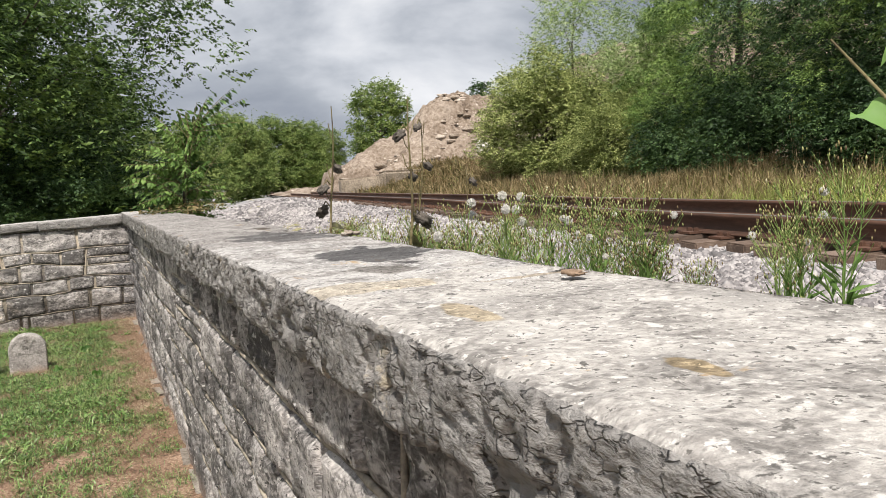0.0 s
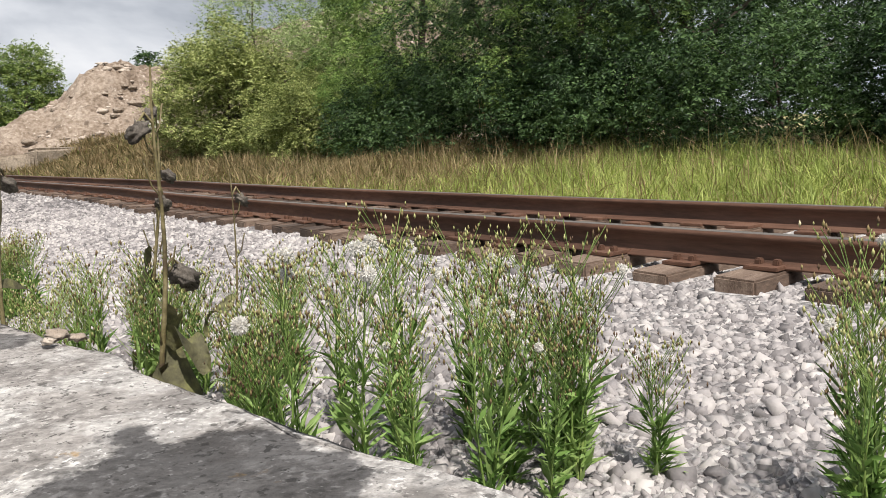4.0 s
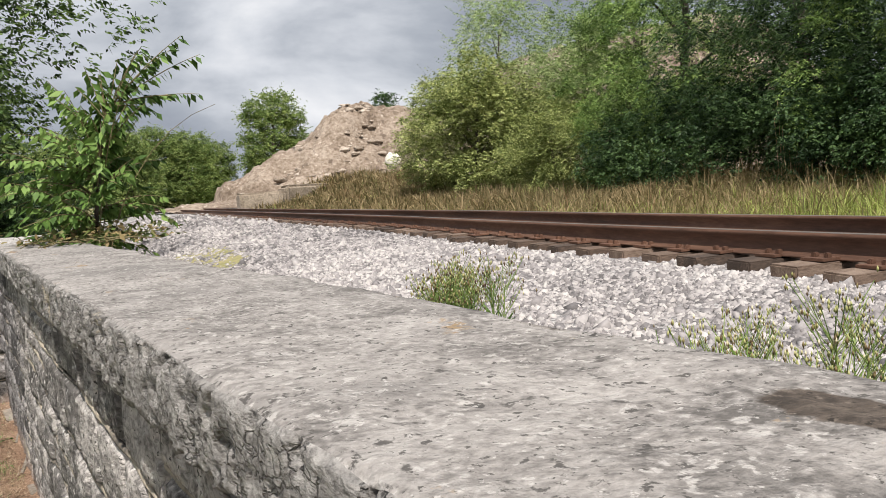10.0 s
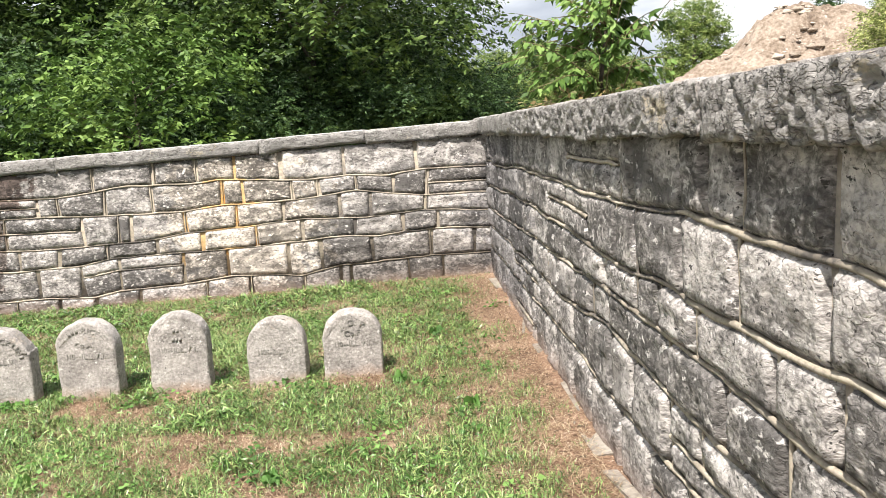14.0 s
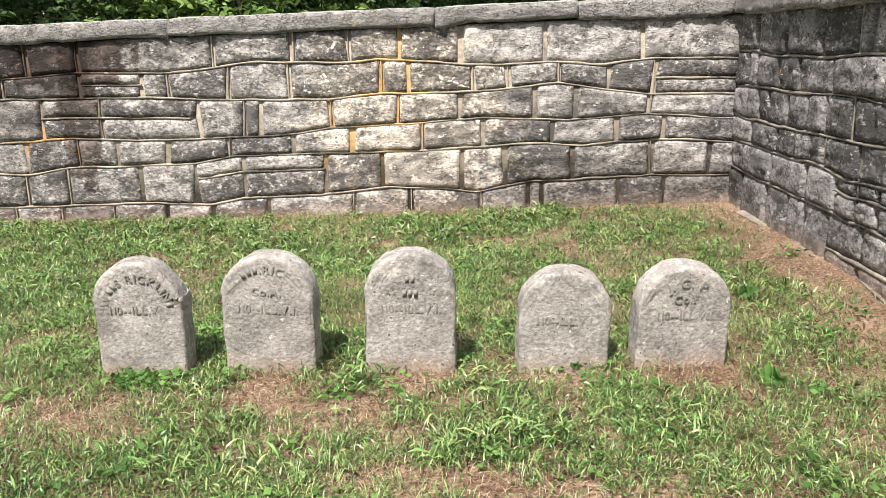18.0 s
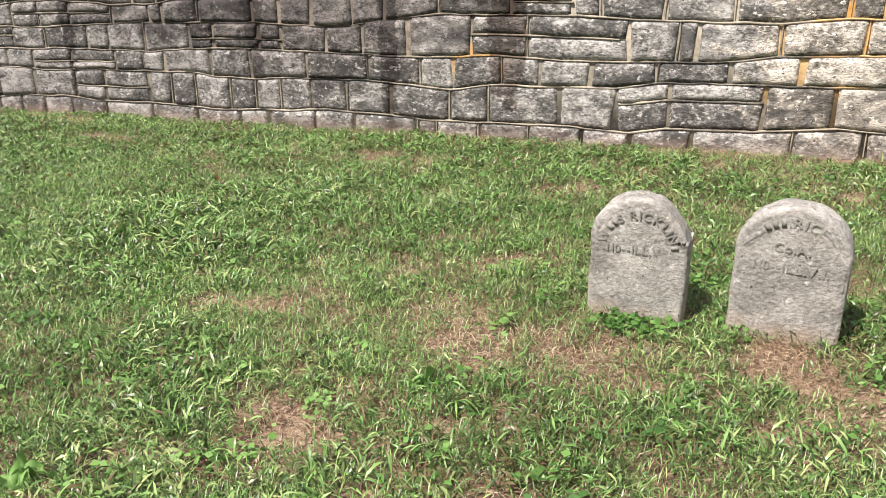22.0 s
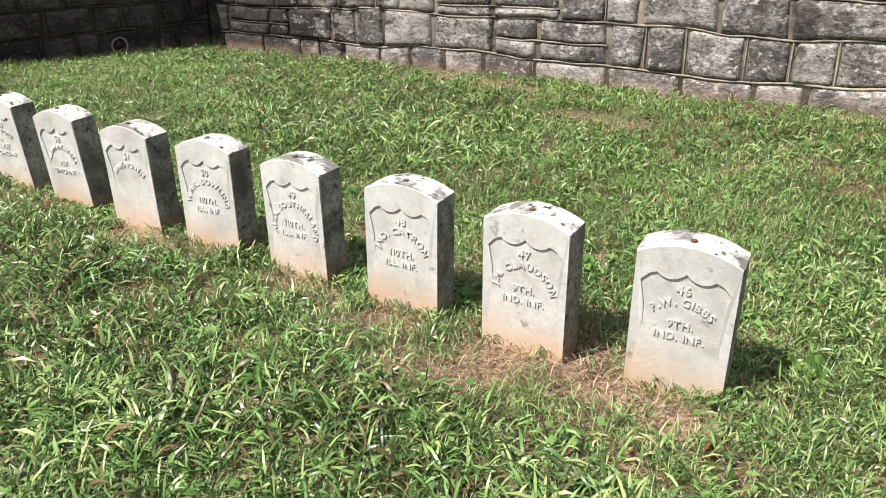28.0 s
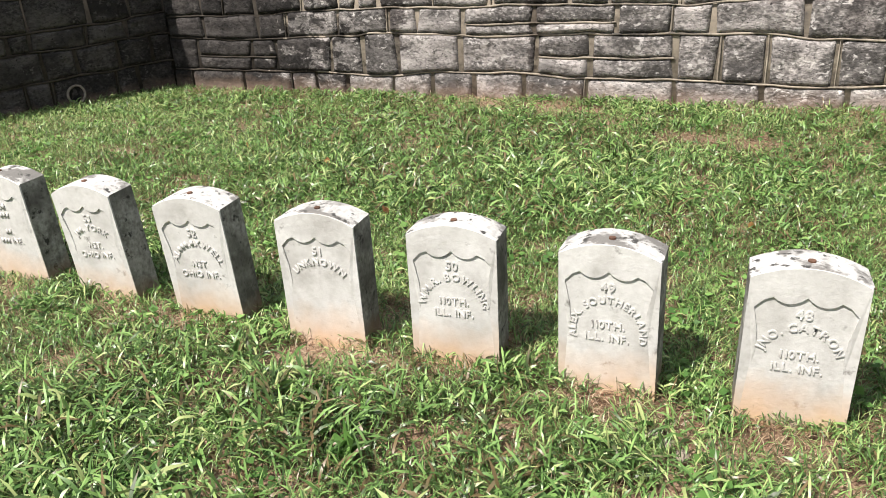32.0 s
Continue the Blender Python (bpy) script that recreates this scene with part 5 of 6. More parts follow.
def seed_head(c, size, heading, rng):
    """A shaggy, flattened head with curled bracts round its rim."""
    v, quads = blob((0, 0, 0), (size * 0.62, size * 0.48, size * 0.36), rng, 0.5, 16)
    v = v * (1 + 0.22 * vnoise(v / size + 3.0, 6, 5) + 0.10 * np.sign(vnoise(v / size, 13, 8)))[:, None]
    tilt = Matrix.Rotation(heading, 3, "Z") @ Matrix.Rotation(0.7, 3, "Y")
    return np.asarray(c) + v @ np.array(tilt).T, quads


def withered_leaf(c, length, width, heading, droop, rng):
    """A curled, drooping leaf as a bent sheet."""
    u, v = np.meshgrid(np.linspace(0, 1, 9), np.linspace(-1, 1, 7), indexing="ij")
    ph = rng.uniform(0, 6.28)
    w = 0.62 * width * (0.8 + 0.28 * np.sin(10 * u + ph)) * np.sin(np.pi * np.clip(u * 0.92 + 0.06, 0, 1)) ** 0.7 * v * 0.5
    along = 0.85 * length * u
    out, z = along * np.cos(droop * u), -along * np.sin(droop * u)
    z = z + 0.28 * width * np.sin(6 * u + ph) * v + 0.7 * np.abs(w) * np.sin(4 * u + rng.uniform(0, 3)) + 0.02 * rng.normal() * v
    p = np.stack([out * math.cos(heading) - w * math.sin(heading), out * math.sin(heading) + w * math.cos(heading), z], -1).reshape(-1, 3)
    p = p + 0.13 * length * np.stack([vnoise(p + rng.uniform(0, 9), 14, 1), vnoise(p, 14, 2), vnoise(p, 14, 3)], 1)
    return np.asarray(c) + p, grid_faces(9, 7)


def dead_stalk(x, y, z0, top, r, heads, leaves, seed, label, lean=0.0):
    """heads: (height, size, heading); leaves: (height, length, width, heading, droop)."""
    rng = np.random.default_rng(seed)
    ob = thing("dead_stalk", label, "plant", Matrix.Translation((x, y, z0)), group="withered stalks by the wall")
    zz = np.linspace(-0.05, top - z0, 14)
    tip = math.tan(radians(lean)) * (zz - 1.6 + z0)
    line = np.stack([0.010 * np.sin(zz * 7 + seed) + 0.73 * tip, 0.010 * np.cos(zz * 6 + seed * 2) - 0.68 * tip, zz], 1)
    part("stem", mesh_of("stem", *tube(line, r * np.linspace(1.15, 0.30, 14), 7), M["stalk"], True), ob)
    for h, size, a in heads:
        k = h - z0
        s = np.array([np.interp(k, zz, line[:, 0]), np.interp(k, zz, line[:, 1]), k + 0.05])
        e = s + np.array([math.cos(a), math.sin(a), -0.1]) * size * 0.9
        bow = [s, s + (e - s) * 0.5 + np.array([0, 0, 0.03]), e]
        part("stalklet", mesh_of("stalklet", *tube(bow, 0.004, 5), M["stalk"], True), ob)
        part("seed_head", mesh_of("seed_head", *seed_head(e + np.array([0, 0, -size * 0.3]), size, a, rng), M["seed"], False), ob, "dark shrivelled seed head")
    for h, L, W, a, d in leaves:
        part("leaf", mesh_of("leaf", *withered_leaf((np.interp(h - z0, zz, line[:, 0]), np.interp(h - z0, zz, line[:, 1]), h - z0), L, W, a, d, rng), M["withered"], True), ob, "curled withered leaf")
    for i in range(5):
        k = rng.uniform(0.3, 1) * (top - z0)
        a = rng.uniform(0, 6.28)
        bx, by = np.interp(k, zz, line[:, 0]), np.interp(k, zz, line[:, 1])
        part("twig", mesh_of("twig", *tube([(bx, by, k), (bx + 0.02 * math.cos(a), by + 0.02 * math.sin(a), k + 0.03), (bx + 0.035 * math.cos(a), by + 0.035 * math.sin(a), k + 0.09)], 0.0025, 4), M["stalk"], True), ob)
    return ob


dead_stalk(1.128, -8.018, 0.9, 2.08, 0.0085, [(1.73, 0.05, 0.7), (1.63, 0.055, 3.6), (1.52, 0.06, 2.2)], [(1.46, 0.16, 0.02, 0.6, 0.3)], 1, "dry brown stalk with dark drooping seed heads behind the wall", 3.2)
dead_stalk(1.64, -7.92, 0.9, 1.98, 0.0085, [(1.93, 0.045, 3.8), (1.72, 0.05, 0.4)], [(1.46, 0.13, 0.10, 3.6, 0.9), (1.40, 0.12, 0.09, 2.9, 1.3), (1.36, 0.12, 0.10, 5.5, 1.2), (1.18, 0.15, 0.09, 2.4, 0.8)], 2, "dry stalk with curled withered leaves behind the wall", 5.0)
dead_stalk(1.385, -8.515, 0.88, 2.06, 0.0095, [(1.86, 0.055, 3.4), (1.47, 0.075, 0.3), (1.66, 0.04, 1.0)], [(1.33, 0.20, 0.13, 5.4, 0.5), (1.24, 0.22, 0.15, 5.9, 1.0), (1.22, 0.18, 0.14, 4.8, 1.4), (1.40, 0.18, 0.1, 0.9, 0.7), (1.2, 0.22, 0.14, 3.4, 0.6)], 3, "tall greenish stalk with shrivelled heads and drooping leaves", 4.0)
dead_stalk(1.88, -8.02, 0.9, 1.70, 0.006, [(1.62, 0.045, 0.2)], [(1.30, 0.2, 0.1, 3.2, 0.6), (1.18, 0.2, 0.1, 0.4, 0.8)], 4, "thin forked dry stalk behind the wall", 4.0)


def weed(x, y, h, seed, fluffy, label):
    rng = np.random.default_rng(seed)
    ob = thing("weed", label, "weed", Matrix.Translation((x, y, 0)), group="weeds in the ballast")
    stems, buds, tufts, lc, ld = [], [], [], [], []
    for s in range(4):
        a, lean = rng.uniform(0, 6.28), rng.uniform(0.02, 0.12)
        hh = h * rng.uniform(0.75, 1.05)
        z = np.linspace(0, hh, 7)
        bow = (lean * z + 0.16 * z**2 * rng.uniform(-0.6, 1.0))
        ln = np.stack([bow * math.cos(a) + 0.010 * np.sin(z * 11 + s), bow * math.sin(a) + 0.008 * np.sin(z * 9 + 2 * s), z], 1)
        stems.append(tube(ln, np.linspace(0.0045, 0.0018, 7), 4))
        for k in range(22):
            q = rng.uniform(0.02, 1.0) * 0.68
            b = rng.uniform(0, 6.28)
            lc.append(np.array([np.interp(q * hh, z, ln[:, 0]), np.interp(q * hh, z, ln[:, 1]), q * hh]))
            ld.append([math.cos(b), math.sin(b), rng.uniform(0.3, 2.0)])
        for k in range(15):
            q = 1 - 0.45 * rng.uniform(0, 1) ** 1.5 if k > 3 else 0.96
            b = rng.uniform(0, 6.28)
            p0 = np.array([np.interp(q * hh, z, ln[:, 0]), np.interp(q * hh, z, ln[:, 1]), q * hh])
            p1 = p0 + np.array([math.cos(b), math.sin(b), 1.5]) * rng.uniform(0.04, 0.10)
            stems.append(tube([p0, (p0 + p1) / 2 + [0, 0, -0.006], p1], 0.0012, 3))
            for j in range(3):
                c = p1 + rng.normal(0, 0.014, 3)
                buds.append((c + np.array([[0, 0, 0.010], [0.0034, 0, 0.001], [0, 0.0034, 0.001], [-0.0034, 0, 0.001], [0, -0.0034, 0.001], [0, 0, -0.008]]) * rng.uniform(0.65, 1.2), np.array([[0, 1, 2], [0, 2, 3], [0, 3, 4], [0, 4, 1], [5, 2, 1], [5, 3, 2], [5, 4, 3], [5, 1, 4]])))
            if k == 3 and s < fluffy:
                puff = rng.uniform(0.9, 1.6)
                d = rng.normal(size=(500, 3))
                d /= np.linalg.norm(d, axis=1, keepdims=True)
                bv, bf = blob(p1, 0.010 * puff, rng, 0.6, 9)
                tufts.append((bv, np.concatenate([bf[:, :3], bf[:, [0, 2, 3]]])))
                tufts.append(leaf_cards(p1[None] + d * 0.008 * puff, d, 0.008 * puff, 0.3, rng, 0.0))
    tagged(part("stem", mesh_of("stem", *joined(stems), M["weed"], True), ob), kind="stuff")
    tagged(part("foliage", mesh_of("foliage", *leaf_cards(np.array(lc), np.array(ld), 0.088, 0.16, rng), M["weed_leaf"]), ob), kind="stuff")
    tagged(part("bud_spray", mesh_of("bud_spray", *joined(buds), M["bud"]), ob), kind="stuff")
    if tufts:
        tagged(part("seed_fluff", mesh_of("seed_fluff", *joined(tufts), M["fluff"]), ob, "white downy seed fluff"), kind="stuff")
    return ob


rng = np.random.default_rng(31)
tall = weed(1.95, -9.2, 0.60, 1, 1, "green weed with brown buds rooted in the ballast")
white = weed(1.62, -9.05, 0.60, 2, 3, "tall weed with white seed fluff rooted in the ballast")
small = weed(1.9, -5.25, 0.36, 3, 0, "low yellowish green weed in the ballast")
green = weed(1.55, -7.95, 0.46, 4, 0, "bushy green weed beside the wall")
for ob in (tall, white, small, green):
    ob.matrix_world = Matrix.Translation((ob.location.x, ob.location.y, float(outside_z(ob.location.x, ob.location.y))))
for src, cx, cy, rx, ry, n in ((tall, 1.85, -8.95, 0.32, 0.45, 9), (tall, 2.25, -10.0, 0.12, 0.12, 4), (white, 1.75, -8.9, 0.3, 0.4, 2), (small, 1.9, -5.3, 0.18, 0.4, 7), (small, 1.85, -6.9, 0.3, 0.35, 4), (green, 1.7, -7.3, 0.3, 0.3, 6), (green, 1.6, -8.0, 0.3, 0.4, 7), (green, 1.55, -8.7, 0.2, 0.35, 5), (small, 2.1, -9.3, 0.2, 0.2, 4), (small, 2.1, -8.2, 0.3, 0.4, 3)):
    for i in range(n):
        x, y = cx + rng.uniform(-1, 1) * rx, cy + rng.uniform(-1, 1) * ry
        s = rng.uniform(0.75, 1.12)
        copy_thing(src, Matrix.Translation((x, y, float(outside_z(x, y)) - 0.01)) @ Matrix.Rotation(rng.uniform(0, 6.28), 4, "Z") @ Matrix.Scale(s, 4))


# ---- grass ----
def blades(xy, z, length, width, rng, flat=0.6):
    """Bent, tapering blades: a narrow foot, two broad stretches and a tip, leaning by flat."""
    n = len(xy)
    a = rng.uniform(0, 2 * math.pi, n)
    L = length * rng.uniform(0.55, 1.35, n)
    lean = np.clip(flat + rng.normal(0, 0.22, n), 0.05, 1.25)
    d = np.stack([np.cos(a), np.sin(a), 0 * a], 1)
    s = np.stack([-np.sin(a), np.cos(a), 0 * a], 1) * (width * rng.uniform(0.7, 1.3, n))[:, None] * 0.5
    s = s + np.array([0, 0, 1.0]) * (rng.normal(0, 0.3, n) * width)[:, None]
    up = np.array([0, 0, 1.0])
    b = np.stack([xy[:, 0], xy[:, 1], z], 1)
    rows = []
    for q, bend in ((0.34, 0.62), (0.70, 1.0), (1.0, 1.32)):
        t = np.minimum(lean * bend, 1.62)
        rows.append(b + d * (L * q * np.sin(t))[:, None] + up * (L * q * np.cos(t))[:, None])
    v = np.stack([b, rows[0] + s * 0.85, rows[0] - s * 0.85, rows[1] + s, rows[1] - s, rows[2]], 1)
    f = np.array([[0, 1, 2], [2, 1, 3], [2, 3, 4], [4, 3, 5]])
    return v.reshape(-1, 3), (f[None] + 6 * np.arange(n)[:, None, None]).reshape(-1, 3)


def straws(xy, z, length, width, rng, flat):
    """Short thin blades of two triangles."""
    n = len(xy)
    a, L = rng.uniform(0, 2 * math.pi, n), length * rng.uniform(0.5, 1.4, n)
    t = np.clip(flat + rng.normal(0, 0.22, n), 0.05, 1.55)
    d, s = np.stack([np.cos(a), np.sin(a), 0 * a], 1), np.stack([-np.sin(a), np.cos(a), 0 * a], 1) * (width * rng.uniform(0.7, 1.3, n))[:, None] * 0.5
    b, up = np.stack([xy[:, 0], xy[:, 1], z], 1), np.array([0, 0, 1.0])
    m = b + d * (L * 0.5 * np.sin(t * 0.7))[:, None] + up * (L * 0.5 * np.cos(t * 0.7))[:, None]
    v = np.stack([b, m + s, b + d * (L * np.sin(t))[:, None] + up * (L * 0.9 * np.cos(t))[:, None], m - s], 1)
    f = np.array([[0, 1, 3], [3, 1, 2]])
    return v.reshape(-1, 3), (f[None] + 4 * np.arange(n)[:, None, None]).reshape(-1, 3)


def soil_z(x, y):
    p = np.stack([x, y, 0 * x], 1)
    return yard_z(x, y) + 0.018 * fbm(p, 1.1, 5) + 0.006 * fbm(p, 9, 8)


def lush(x, y):
    return np.exp(-(((x + 5.4) / 0.95) ** 2 + ((y + 2.7) / 0.75) ** 2))


def cover_at(x, y):
    """How thickly the lawn grows: thin along the walls, in worn patches and before the stones."""
    p = np.stack([x, y, 0 * x], 1)
    c = 0.66 + 0.14 * np.clip((-x - 3.2) / 1.5, 0, 1) + 0.85 * fbm(p, 0.8, 40, 3) + 0.60 * fbm(p, 3.2, 44, 2)
    c += 0.42 * np.clip((-x - 3.6) / 2, 0, 1) + 0.5 * lush(x, y)
    c -= 0.65 * np.exp(-((east_face(y) - x) / 0.32) ** 2) + 0.95 * np.exp(-(y / 0.22) ** 2)
    for sx, sy, *_ in STONES + [(w[0], w[1]) for w in WHITE]:
        c -= 0.95 * np.exp(-(((x - sx) / 0.16) ** 2 + ((y - sy + 0.08) / 0.10) ** 2))
    for sx, sy, ax, ay in ((-3.25, -3.35, 0.5, 0.22), (-2.5, -3.25, 0.3, 0.12), (-3.9, -4.1, 0.3, 0.2), (-2.9, -4.35, 0.3, 0.2), (-7.0, -3.72, 0.42, 0.16), (-6.6, -3.5, 0.14, 0.14), (-0.9, -4.0, 0.4, 0.12), (-5.2, -0.9, 0.7, 0.15), (-7.8, -1.0, 0.5, 0.12), (-8.8, -0.4, 1.1, 0.16), (-5.6, -3.9, 0.2, 0.15), (-4.7, -4.9, 0.3, 0.12)):
        c -= 0.9 * np.exp(-(((x - sx) / ax) ** 2 + ((y - sy) / ay) ** 2))
    return np.clip(c, 0.02, 1)


rng = np.random.default_rng(77)
tufts = []
for x0, x1, y0, y1, dens in ((-10.4, 0.35, -5.2, -1.3, 1050), (-13.6, 0.35, -1.3, 0.0, 700), (-13.6, -10.4, -5.2, -1.3, 600), (-13.6, 0.35, -5.6, -5.2, 420), (-3.5, 0.6, -12.5, -5.6, 420), (-13.6, -3.5, -7.0, -5.6, 150), (-16.5, 0.9, -16.9, -7.0, 60), (-15.5, -13.6, -7.0, 0, 60)):
    n = int((x1 - x0) * (y1 - y0) * dens)
    tufts.append(np.stack([rng.uniform(x0, x1, n), rng.uniform(y0, y1, n)], 1))
tufts = np.concatenate(tufts)
clumpy = np.clip(1.0 + 0.8 * vnoise(np.c_[tufts, 0 * tufts[:, 0]], 5.5, 19), 0.42, 1.2)
tufts = tufts[(rng.uniform(0, 1, len(tufts)) < clumpy * cover_at(tufts[:, 0], tufts[:, 1])) & (tufts[:, 0] < east_face(tufts[:, 1]) - 0.02) & (tufts[:, 0] > west_face(tufts[:, 1]) + 0.02)]
k = rng.integers(6, 11, len(tufts))
xy = np.repeat(tufts, k, 0) + rng.normal(0, 0.022, (k.sum(), 2))
vigour = np.repeat(rng.uniform(0.6, 1.25, len(tufts)) * (0.55 + 0.5 * cover_at(tufts[:, 0], tufts[:, 1])) * (1 + 0.7 * lush(tufts[:, 0], tufts[:, 1])) * (0.75 + 0.5 * np.clip(vnoise(np.c_[tufts, 0 * tufts[:, 0]], 0.9, 9), -0.5, 1)) * (1 + 0.40 * vnoise(np.c_[tufts, 0 * tufts[:, 0]], 4.5, 29)), k)
broad = blades(xy, soil_z(xy[:, 0], xy[:, 1]) + rng.uniform(0, 0.03, len(xy)), 0.067 * vigour, 0.0052 * (0.6 + 0.5 * vigour), rng, 0.80)
k = np.where(tufts[:, 1] > -1.6, 7, 13)
xy = np.repeat(tufts, k, 0) + rng.normal(0, 0.030, (k.sum(), 2))
fine = straws(xy, soil_z(xy[:, 0], xy[:, 1]) + rng.uniform(0, 0.02, len(xy)), 0.055, 0.0029, rng, 0.85)
lawn_grass = thing("grass", "patchy green lawn grass with broad and fine blades", "grass", kind="stuff", me=mesh_of("grass", *joined([broad, fine]), M["grass"]))
n = 420000
xy = np.stack([rng.uniform(-13, 0.4, n), -6.0 * rng.uniform(0, 1, n) ** 0.8], 1)
xy = xy[(xy[:, 0] < east_face(xy[:, 1]) - 0.02) & (xy[:, 0] > west_face(xy[:, 1]) + 0.02)]
xy = xy[rng.uniform(0, 1, len(xy)) > cover_at(xy[:, 0], xy[:, 1]) - 0.10]
thing("dry_thatch", "straw-coloured dead grass lying on the soil", "grass", kind="stuff", me=mesh_of("thatch", *straws(xy, soil_z(xy[:, 0], xy[:, 1]) + 0.004, 0.055, 0.0026, rng, 1.35), M["thatch"]))

# low broad-leaved plants among the grass
n = 1100
c = np.stack([rng.uniform(-12, 0.0, n), rng.uniform(-6.0, -0.1, n)], 1)
c = c[rng.uniform(0, 1, n) < cover_at(c[:, 0], c[:, 1])]
c = np.concatenate([c, np.stack([rng.normal(-3.05, 0.09, 12), rng.normal(-3.05, 0.02, 12)], 1)])
k = np.full(len(c), 26)
cc = np.repeat(c, k, 0) + rng.normal(0, 0.045, (k.sum(), 2))
a = rng.uniform(0, 6.28, len(cc))
thing("clover", "low bright round-leaved plants in the lawn", "plant", kind="stuff", me=mesh_of("clover", *leaf_cards(np.c_[cc, soil_z(cc[:, 0], cc[:, 1]) + rng.uniform(0.015, 0.05, len(cc))], np.stack([np.cos(a), np.sin(a), rng.uniform(-0.1, 0.4, len(a))], 1), 0.027, 0.85, rng, 0.1), M["clover"]))

# broad-leaved rosettes
rng = np.random.default_rng(88)
for x, y in [(-2.35, -4.25), (-3.55, -3.75), (-0.7, -3.15), (-1.2, -4.4), (-4.3, -4.6), (-2.0, -4.8), (-6.0, -4.3), (-7.3, -4.1), (-8.2, -4.05), (-6.9, -4.4), (-5.6, -3.0), (-6.1, -3.2), (-3.2, -4.9), (-0.5, -2.2), (-0.3, -3.7)]:
    ob = thing("rosette_weed", "low weed with bright broad leaves in the lawn", "weed", Matrix.Translation((x, y, float(yard_z(x, y)) + 0.02)), "broad-leaved weeds in the lawn")
    for k in range(8):
        part("leaf", mesh_of("leaf", *withered_leaf((0, 0, 0.01), rng.uniform(0.045, 0.075), 0.055, k * 0.785 + rng.normal(0, 0.2), 0.05, rng), M["clover"], True), ob)

# a patch of round bright leaves standing in the lawn
patch = thing("round_leaved_weed", "dense patch of bright round yellow-green leaves in the lawn", "weed", Matrix.Translation((-5.51, -4.70, float(yard_z(-5.51, -4.70)))), "broad-leaved weeds in the lawn")
rng = np.random.default_rng(93)
for k in range(46):
    q, a = math.sqrt(rng.uniform(0, 1)), rng.uniform(0, 6.28)
    px, py = 0.17 * q * math.cos(a), 0.11 * q * math.sin(a)
    pz, r = 0.035 + 0.035 * (1 - q) + rng.uniform(0, 0.022), rng.uniform(0.015, 0.026)
    w = np.linspace(0.35, 2 * math.pi - 0.35, 11)
    rim = np.stack([r * np.cos(w), r * np.sin(w), 0.22 * r + 0.16 * r * np.sin(3 * w + k)], 1)
    tilt = np.array(Matrix.Rotation(rng.uniform(0, 6.28), 3, "Z") @ Matrix.Rotation(rng.normal(0, 0.35), 3, "X"))
    v = np.concatenate([[[0, 0, 0]], rim]) @ tilt.T + [px, py, pz]
    part("leaf", mesh_of("leaf", v, np.array([[0, i, i + 1] for i in range(1, 11)]), M["fresh"], True), patch)
    part("stalklet", mesh_of("stalklet", *tube([(px * 0.8, py * 0.8, -0.01), (px, py, pz)], 0.0012, 3), M["weed"], True), patch)

# tall dry grass and green growth beyond the track
n = 175000
yy = rng.uniform(0, 1, n) ** 1.5 * 75 - 16
xx = track_x(yy) + 3.6 + rng.uniform(0, 1, n) ** 0.8 * 8.5
hh = (0.66 + 0.05 * np.clip(xx - track_x(yy) - 3.6, 0, 6)) * (0.70 + 0.45 * vnoise(np.stack([xx, yy, 0 * xx], 1), 0.5, 4) + 0.35 * vnoise(np.stack([xx, yy, 0 * xx], 1), 1.9, 14))
dryish = rng.uniform(0, 1, n) < np.clip(0.45 + (yy - 3) / 14, 0.12, 0.85)
for sel, key, name, label, grow in ((dryish, "verge", "dry_grass", "tall dry brown grass beyond the track", 1.1), (~dryish, "lime", "green_growth", "tall yellow-green weeds beyond the track", 0.78)):
    q = np.stack([xx[sel], yy[sel]], 1)
    thing(name, label, "grass", kind="stuff", me=mesh_of(name, *blades(q, outside_z(q[:, 0], q[:, 1]) - 0.02, hh[sel] * grow, 0.0085 + 0.0010 * np.clip(q[:, 1], 0, 60), rng, 0.45), M[key]))


# ---- inscriptions ----
GLYPHS = {}


def glyph(ch):
    """Points, triangles and width of one letter of the built-in font; # is a plain bar."""
    if ch not in GLYPHS:
        if ch == "#":
            v = np.array([[x, y, z] for x in (0.08, 0.42) for y in (0.0, 0.62) for z in (-0.06, 0.06)], float)
            q = np.array([[0, 1, 3, 2], [4, 6, 7, 5], [0, 4, 5, 1], [2, 3, 7, 6], [0, 2, 6, 4], [1, 5, 7, 3]])
            GLYPHS[ch] = (v, np.concatenate([q[:, :3], q[:, [0, 2, 3]]]), 0.52)
        else:
            cu = bpy.data.curves.new("glyph", "FONT")
            cu.body, cu.size, cu.extrude, cu.offset, cu.resolution_u = ch, 1.0, 0.06, 0.012, 3
            ob = bpy.data.objects.new("glyph", cu)
            me = bpy.data.meshes.new_from_object(ob)
            me.calc_loop_triangles()
            v = np.array([p.co[:] for p in me.vertices])
            f = np.array([t.vertices[:] for t in me.loop_triangles])
            bpy.data.objects.remove(ob)
            bpy.data.meshes.remove(me)
            GLYPHS[ch] = (v, f, float(v[:, 0].max()) + 0.09)
    return GLYPHS[ch]


def straight(text, size, z, x=0.0, track=1.0):
    width = sum(0.32 if c == " " else glyph(c)[2] * track for c in text) * size
    out, at_x = [], x - width / 2
    for c in text:
        if c == " ":
            at_x += 0.32 * size
            continue
        v, f, w = glyph(c)
        out.append((np.stack([at_x + v[:, 0] * size, -v[:, 2] * size, z + v[:, 1] * size], 1), f))
        at_x += w * size * track
    return out


